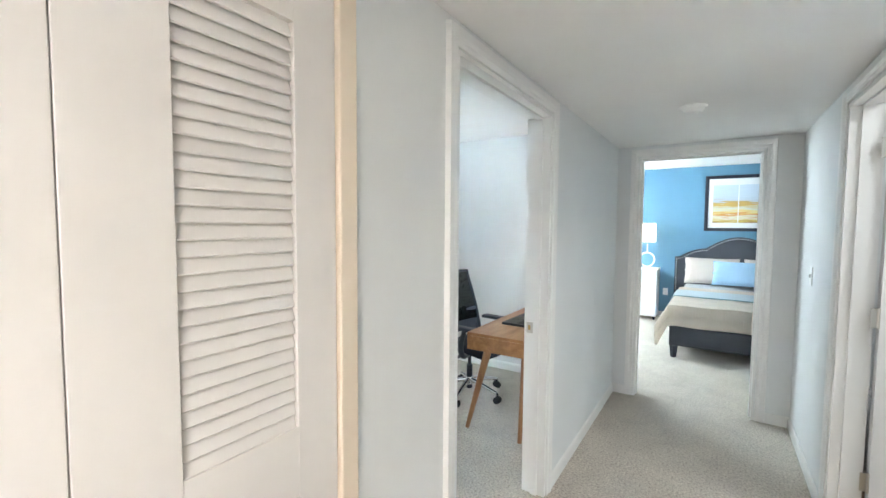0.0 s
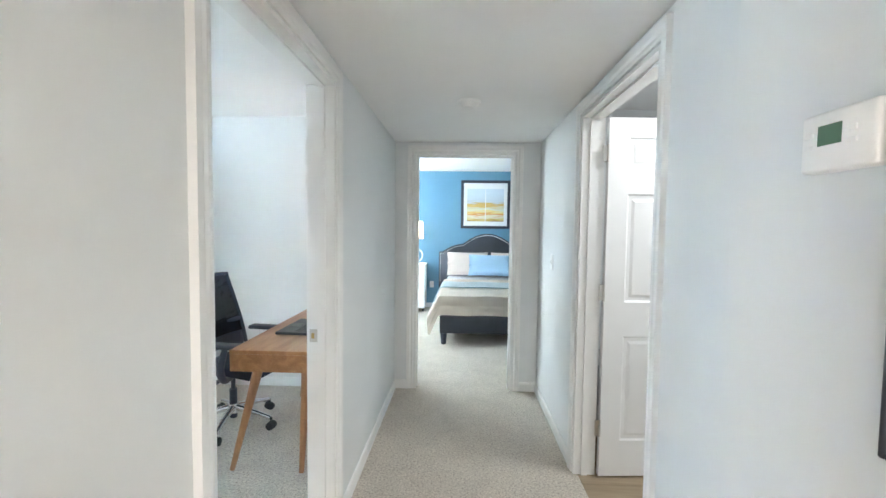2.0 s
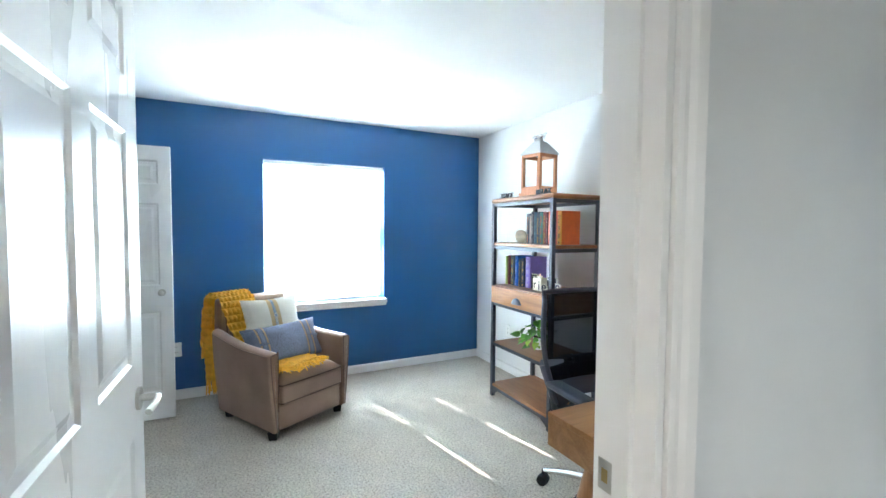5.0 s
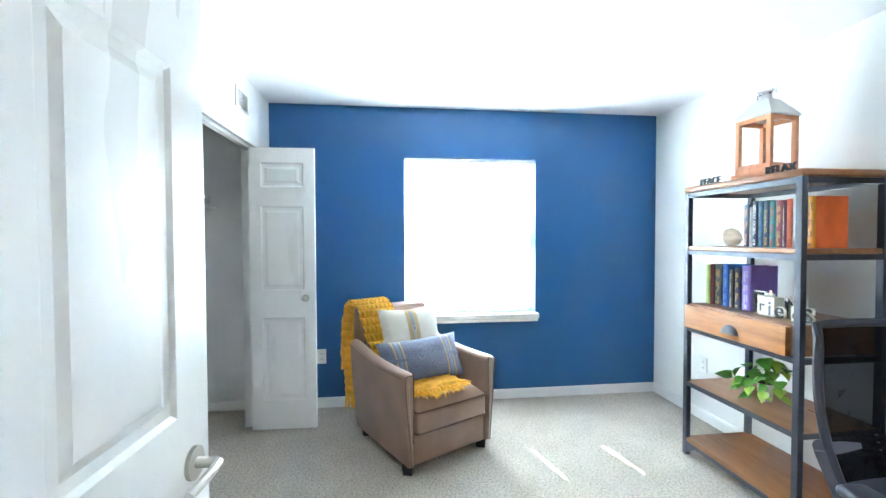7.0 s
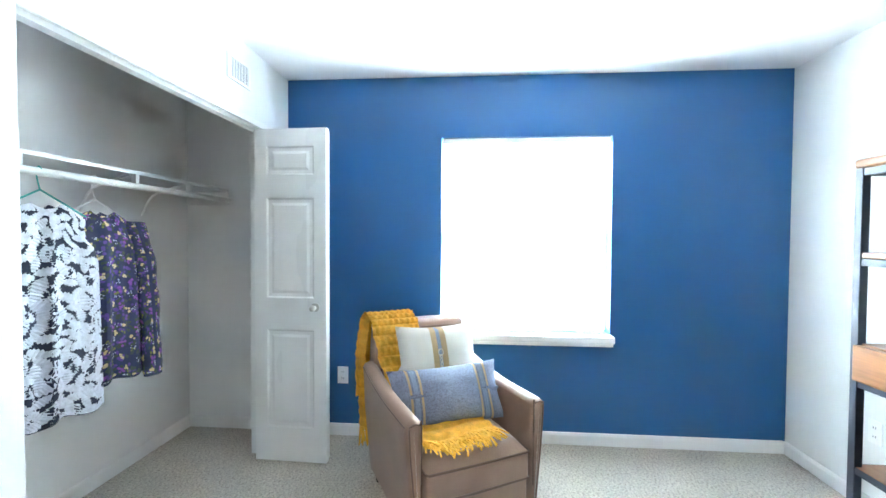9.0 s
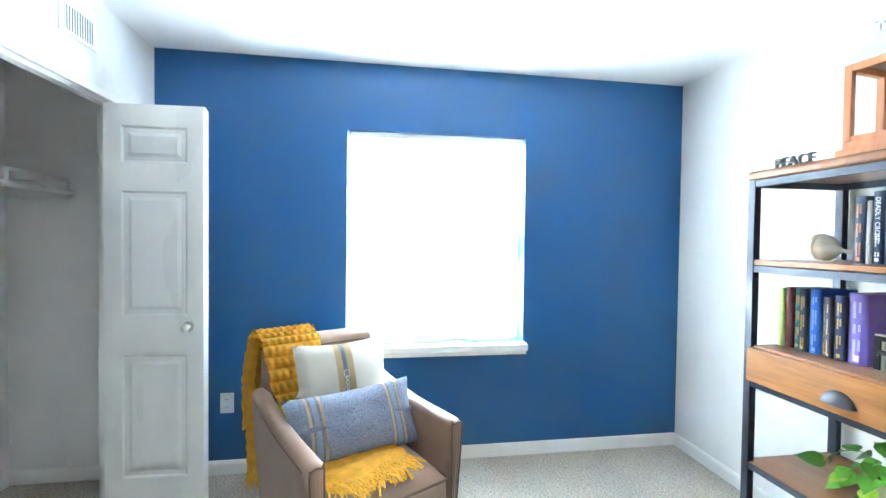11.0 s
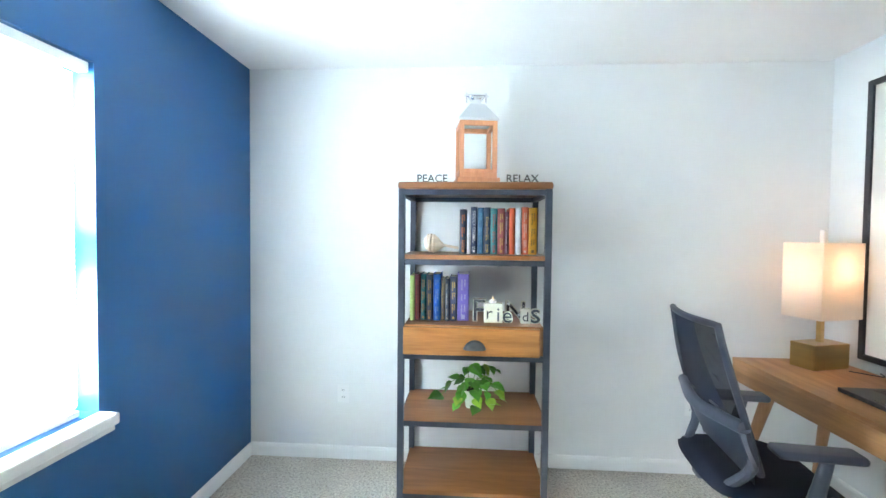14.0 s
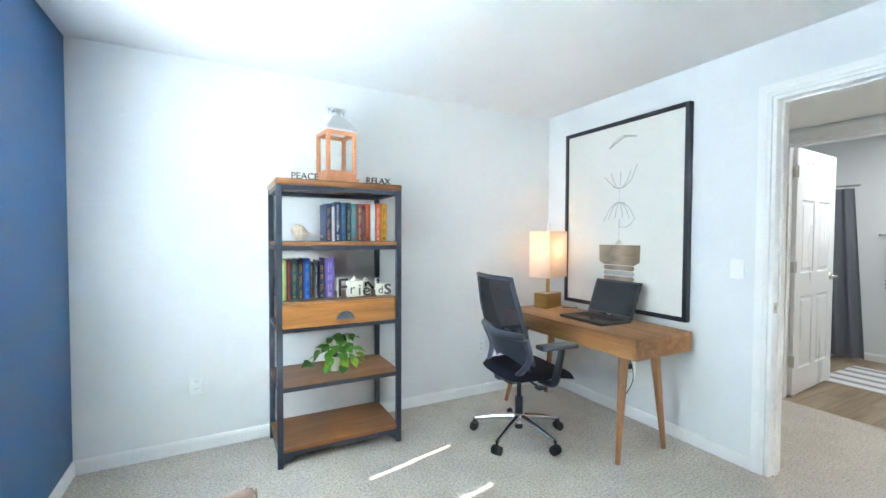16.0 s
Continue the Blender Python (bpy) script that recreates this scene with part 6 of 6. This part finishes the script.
for k in range(150):
    scribble(rnd.uniform(1.05, 1.64), rnd.uniform(1.12, 1.46), rnd.uniform(0.02, 0.08), rnd.uniform(-0.03, 0.03), rnd.uniform(0.0005, 0.0014), rnd.choice((ART_DARK, ART_DARK, ART_PALE, ART_GREEN)))
for k in range(36):
    scribble(rnd.uniform(1.65, 1.80), rnd.uniform(1.44, 1.64), rnd.uniform(0.02, 0.06), rnd.uniform(-0.02, 0.02), rnd.uniform(0.0006, 0.0016), rnd.choice((ART_DARK, ART_PALE)))
for k in range(22):
    scribble(rnd.uniform(1.64, 1.80), rnd.uniform(1.63, 1.70), rnd.uniform(0.05, 0.11), rnd.uniform(-0.006, 0.006), rnd.uniform(0.0006, 0.0014), INK_SOFT)

# ---- bedroom ----
BX0, BX1, BYF = -0.455, 1.06, 6.40
BED_GREY = mat("charcoal_upholstery", (0.060, 0.066, 0.082), 0.85, vary=0.12, fine=0.25, fine_scale=600, bump=0.3, bump_scale=600)
SHEET_W = mat("white_sheet", (0.74, 0.75, 0.77), 0.9, vary=0.04)
BEIGE = mat("beige_coverlet", (0.86, 0.78, 0.70), 0.9, vary=0.06, fine=0.12, fine_scale=300, bump=0.4, bump_scale=250)
PILLOW = mat("beige_pillowcase", (0.54, 0.47, 0.425), 0.9, vary=0.05)
SKYBLUE = mat("light_blue_knit", (0.29, 0.45, 0.62), 0.9, vary=0.08, fine=0.15, fine_scale=300, bump=0.4, bump_scale=200)
TEALB = mat("teal_trim", (0.02, 0.25, 0.33), 0.8)
PALEB = mat("pale_blue_throw", (0.76, 0.85, 0.90), 0.9, vary=0.05, fine=0.1, fine_scale=300)
bed = thing("bed", "charcoal upholstered bed with arched studded headboard", "bed")
part("footboard", B(BX0, BX1, BYF, BYF + 0.06, 0.14, 0.36, 0.012, 3), BED_GREY, bed, "", True)
for x in (BX0, BX1 - 0.05):
    part("side_rail", B(x, x + 0.05, BYF + 0.06, YB - 0.12, 0.14, 0.34, 0.01), BED_GREY, bed, "", True)
for x in (BX0 + 0.05, BX1 - 0.05):
    for y in (BYF + 0.03, YB - 0.2):
        part("leg", rod(bmesh.new(), (x, y, 0.001), (x, y, 0.1395), 0.03, 0.043, 4), BLACK, bed)
part("slat_deck", B(BX0 + 0.05, BX1 - 0.05, BYF + 0.06, YB - 0.12, 0.28, 0.31), BLACK, bed)
HCX = 0.27


def arch(u):
    """Height of the headboard over its half width, u in -1..1."""
    a = abs(u)
    if a > 0.93:
        return 1.02
    if a > 0.58:
        s = (a - 0.58) / 0.35
        return 1.155 - 0.135 * s ** 1.6
    if a > 0.5:
        return 1.16
    return 1.165 + 0.185 * math.cos(a / 0.5 * math.pi / 2) ** 0.9


HWID = 0.86
outl = [(HCX - HWID, 0.12)] + [(HCX + HWID * u, arch(u)) for u in np.linspace(-1, 1, 61)] + [(HCX + HWID, 0.12)]
bm = bmesh.new()
prism(bm, outl, 0.09, pose(0, YB - 0.115, 0), 0.0)
head = part("headboard", bm, BED_GREY, bed)
stud = mesh_of("stud", ball(bmesh.new(), (0, 0, 0), 0.011, 0.006, 0.011, 8, 6), CHROME, True)
path = [(HCX - HWID + 0.025, z) for z in np.arange(0.5, 1.0, 0.034)] + [(HCX + (HWID - 0.025) * u, arch(u) - 0.028) for u in np.linspace(-1, 1, 62)] + [(HCX + HWID - 0.025, z) for z in np.arange(0.99, 0.5, -0.034)]
for x, z in path:
    s = new("stud", stud)
    s.parent, s.matrix_basis = head, pose(x, YB - 0.117, z)
mt = thing("mattress", "white mattress on the charcoal bed", "mattress")
part("body", B(BX0 + 0.02, BX1 - 0.02, BYF + 0.065, YB - 0.125, 0.311, 0.60, 0.04, 3), SHEET_W, mt, "", True)


def cover_at(a, b, lift=0.0, y0=BYF + 0.02, y1=8.05, drop=0.30, ribs=True):
    """Bedding over the mattress: a runs to the head, b across."""
    v = 2 * b - 1
    hw = (BX1 - BX0) / 2 + 0.01
    cx = (BX0 + BX1) / 2
    arc = hw + drop
    s = v * arc
    x = cx + max(-hw, min(hw, s)) + (0.13 + 0.03 * math.sin(6 * a)) * (max(0, abs(s) - hw) / drop) * (1 if s > 0 else -1)
    z = 0.612 + lift - max(0, abs(s) - hw) * 0.98 + 0.006 * noise.noise((x * 4, a * 6, 0))
    L = (y1 - y0) + 0.24
    d = a * L - 0.24
    if d < 0:
        z2 = d
        y = y0 - 0.035 + 0.012 * math.sin(x * 9)
        z = z + z2 + 0.0
    else:
        y = y0 + d - 0.03 * math.exp(-d * 30)
    if ribs:
        z += 0.009 * abs(math.sin(a * 50))
        y -= 0.007 * abs(math.sin(a * 50)) if d < 0 else 0
    return Vector((x, y, max(z, 0.12)))


cov = thing("coverlet", "beige ribbed coverlet spread over the bed", "bedding")
bm = bmesh.new()
sheet(bm, cover_at, 220, 44, 0.008)
part("cloth", bm, BEIGE, cov, "", True)
thr = thing("bed_throw", "pale blue throw with teal edge across the bed", "blanket")


def strip(y0, y1, lift, drop):
    def f(a, b):
        p = cover_at(0.5, b, lift, BYF, 8.05, drop, False)
        return Vector((p.x + (0.008 if p.x > 0.3 else -0.008), y0 + (y1 - y0) * a, p.z + 0.012))
    return f


bm = bmesh.new()
sheet(bm, strip(7.02, 7.62, 0.008, 0.30), 10, 44, 0.006)
part("cloth", bm, PALEB, thr, "", True)
bm = bmesh.new()
sheet(bm, strip(6.97, 7.025, 0.010, 0.30), 3, 44, 0.006)
part("edge", bm, TEALB, thr, "teal edge band", True)


def bed_pillow(name, label, x, y, z, w, d, t, tilt, cloth, roll=0):
    c = thing(name, label, "pillow", pose(x, y, z, tilt, 0, roll))
    part("cover", pad(w, d, t, pull=0.05), cloth, c, "", True)


bed_pillow("pillow", "beige pillow leaning on the headboard", -0.08, 8.56, 0.83, 0.72, 0.44, 0.18, 62, PILLOW, 2)
bed_pillow("pillow", "beige pillow leaning on the headboard", 0.68, 8.56, 0.83, 0.72, 0.44, 0.18, 62, PILLOW, -2)
bed_pillow("throw_pillow", "light blue knitted throw pillow on the bed", 0.30, 8.34, 0.825, 0.74, 0.40, 0.17, 58, SKYBLUE, -3)
ns = thing("nightstand", "white painted nightstand beside the bed", "nightstand")
NX0, NX1, NY0, NY1 = -1.36, -0.80, 8.40, 8.80
part("body", B(NX0 + 0.01, NX1 - 0.01, NY0 + 0.012, NY1, 0.055, 0.79, 0.004), TRIM, ns)
part("top", B(NX0, NX1, NY0, NY1 + 0.005, 0.7905, 0.82, 0.004), TRIM, ns)
for x in (NX0 + 0.04, NX1 - 0.04):
    for y in (NY0 + 0.05, NY1 - 0.04):
        part("foot", rod(bmesh.new(), (x, y, 0.001), (x, y, 0.0545), 0.014, 0.022, 10), BLACK, ns)
dr = part("drawer", B(NX0 + 0.03, NX1 - 0.03, NY0 + 0.001, NY0 + 0.011, 0.62, 0.77, 0.002), TRIM, ns)
part("knob", ball(bmesh.new(), ((NX0 + NX1) / 2, NY0 - 0.012, 0.695), 0.013), STEEL, dr)
for i in range(9):
    x = NX0 + 0.03 + i * (NX1 - NX0 - 0.06) / 9
    part("front_board", B(x + 0.001, x + (NX1 - NX0 - 0.06) / 9 - 0.001, NY0 + 0.001, NY0 + 0.011, 0.08, 0.60, 0.0015, 1), TRIM, ns)
bl = thing("bedside_lamp", "lit bedside lamp with white drum shade and ring base", "lamp", pose(-0.985, 8.60, 0.8205))
bm = B(-0.06, 0.06, -0.04, 0.04, 0, 0.02, 0.003)
tube(bm, [(0.11 * math.cos(a), 0, 0.14 + 0.115 * math.sin(a)) for a in np.linspace(0, 2 * math.pi, 41)], 0.012, 8)
rod(bm, (0, 0, 0.25), (0, 0, 0.40), 0.008)
part("ring_base", bm, CERAMIC, bl, "white ring base", True)
bm = rod(bmesh.new(), (0, 0, 0.43), (0, 0, 0.74), 0.125, 0.115, 40, False)
part("shade", bm, SHADE, bl, "white cloth drum shade", True)
part("bulb", ball(bmesh.new(), (0, 0, 0.55), 0.028), glow("bulb_white", (1.0, 0.85, 0.65), 1.5), bl)
lamp("bedside_light", "POINT", 1.8, (1.0, 0.82, 0.6), pose(-0.985, 8.60, 1.40), r=0.05)
MATBOARD = mat("mat_board", (0.80, 0.82, 0.84), 0.5, vary=0.02)
FRAME_NAVY = mat("dark_navy_frame", (0.018, 0.022, 0.04), 0.3, vary=0.1)
bp = framed("framed_picture", "dark framed abstract landscape print with ochre bands", "picture", "x", YB, -1, -0.21, 0.665, 1.44, 2.30, 0.05, 0.04, FRAME_NAVY, MATBOARD)
ABSTRACT = bands("abstract_print", ((0.0, (0.30, 0.16, 0.06)), (0.08, (0.62, 0.46, 0.12)), (0.16, (0.72, 0.70, 0.58)), (0.22, (0.62, 0.24, 0.04)), (0.30, (0.75, 0.62, 0.25)), (0.38, (0.60, 0.66, 0.60)), (0.46, (0.62, 0.42, 0.10)), (0.54, (0.55, 0.36, 0.14)), (0.58, (0.50, 0.58, 0.66)), (0.8, (0.56, 0.66, 0.76)), (1.0, (0.60, 0.70, 0.80))), 2, 1.56, 2.16, 0.34, (4, 4, 40), 0.4)
part("artwork", B(-0.10, 0.222, YB - 0.0295, YB - 0.0282, 1.57, 2.15), ABSTRACT, bp, "ochre and pale blue bands")
part("artwork", B(0.234, 0.555, YB - 0.0295, YB - 0.0282, 1.57, 2.15), ABSTRACT, bp, "ochre and pale blue bands")
wall_plate("wall_outlet", "white outlet plate on the bedroom wall", pose(-0.72, YB, 0.42, 0, 0, 0), "outlet")
# added out of view: stops a sun patch on the bedroom floor
tagged(part("bedroom_sun_screen", B(-2.49, -2.484, 6.4, 8.0, 0.75, 2.1), SLAT), "unseen white screen added to keep sun off the bedroom floor", "blind", "", "structure")

# ---- bathroom ----
VINYL = wood("vinyl_plank", (0.20, 0.145, 0.09), (0.38, 0.29, 0.19), 0, 0.4, piece=1.0, size=0.6)
bf = tagged(part("floor_bathroom", B(0.5, 2.66, 1.95, 4.85, -0.06, -0.004), DARK), "tan wood-look vinyl plank floor", "floor", "", "structure")
plank = mesh_of("plank", B(0.0008, 0.9192, 0.0006, 0.1494, -0.0035, 0.0005, 0.0008, 1), VINYL)
short = mesh_of("plank", B(0.0008, 0.4592, 0.0006, 0.1494, -0.0035, 0.0005, 0.0008, 1), VINYL)
for r in range(19):
    x = 0.5
    first = r % 2 == 0
    while x < 2.6:
        use = short if (first and x == 0.5) or x + 0.92 > 2.7 else plank
        o = new("plank", use)
        o.parent, o.matrix_basis = bf, pose(x, 1.96 + r * 0.15, 0)
        x += 0.46 if use is short else 0.92
MATW = bands("striped_mat", ((0.0, (0.72, 0.70, 0.68)), (0.12, (0.30, 0.31, 0.34)), (0.22, (0.72, 0.70, 0.68)), (0.36, (0.30, 0.31, 0.34)), (0.46, (0.72, 0.70, 0.68)), (0.60, (0.30, 0.31, 0.34)), (0.70, (0.72, 0.70, 0.68)), (0.84, (0.30, 0.31, 0.34)), (0.93, (0.72, 0.70, 0.68)), (1.0, (0.30, 0.31, 0.34))), 0, 1.38, 2.2, 0.0, hold=True, rough=0.95)
rug = thing("bath_mat", "grey and white striped bath mat on the floor", "mat")
part("cloth", B(1.38, 2.2, 3.05, 3.80, 0.0012, 0.014, 0.005), MATW, rug)
CURT = mat("grey_shower_curtain", (0.27, 0.285, 0.32), 0.8, vary=0.08, stretch=(1, 1, 0.2))
cur = thing("shower_curtain", "grey fabric shower curtain hanging from a rod", "curtain")


def curtain(a, b):
    y = 3.87 + 0.36 * a - 0.10 * b * (1 - a)
    return Vector((2.30 + 0.03 * math.sin(a * 24) + 0.12 * b * (1 - a) * 0.5, y, 1.86 - 1.80 * b))


bm = bmesh.new()
sheet(bm, curtain, 60, 12, 0.003)
part("cloth", bm, CURT, cur, "", True)
part("rod", rod(bmesh.new(), (2.30, 3.82, 1.885), (2.30, 4.795, 1.885), 0.012), CHROME, cur, "", True)
tw = thing("towel", "white towel with grey stripes on a wall bar", "towel")
TOWEL = bands("striped_towel", ((0.0, (0.75, 0.74, 0.72)), (0.10, (0.28, 0.28, 0.28)), (0.125, (0.75, 0.74, 0.72)), (0.16, (0.28, 0.28, 0.28)), (0.185, (0.75, 0.74, 0.72)), (0.22, (0.28, 0.28, 0.28)), (0.245, (0.75, 0.74, 0.72))), 2, 0.74, 1.37, 0.0, hold=True, rough=0.95)
part("cloth", B(2.585, 2.61, 3.25, 3.70, 0.74, 1.37, 0.008, 3), TOWEL, tw, "", True)
bar = thing("towel_bar", "chrome towel bar on the bathroom wall", "towel bar")
bm = rod(bmesh.new(), (2.598, 3.18, 1.37), (2.598, 3.76, 1.37), 0.008)
for y in (3.19, 3.75):
    rod(bm, (2.598, y, 1.37), (2.649, y, 1.37), 0.012)
part("bar", bm, CHROME, bar, "", True)
tub = thing("bathtub", "white bathtub behind the shower curtain", "bathtub")
bm = B(0.75, 2.64, 4.05, 4.12, 0.001, 0.45, 0.02, 3)
box(bm, 0.75, 2.64, 4.72, 4.79, 0.001, 0.45, 0.02, 3)
box(bm, 0.75, 0.83, 4.12, 4.72, 0.001, 0.45, 0.02, 3)
box(bm, 2.56, 2.64, 4.12, 4.72, 0.001, 0.45, 0.02, 3)
box(bm, 0.83, 2.56, 4.12, 4.72, 0.001, 0.08)
part("shell", bm, CERAMIC, tub, "", True)
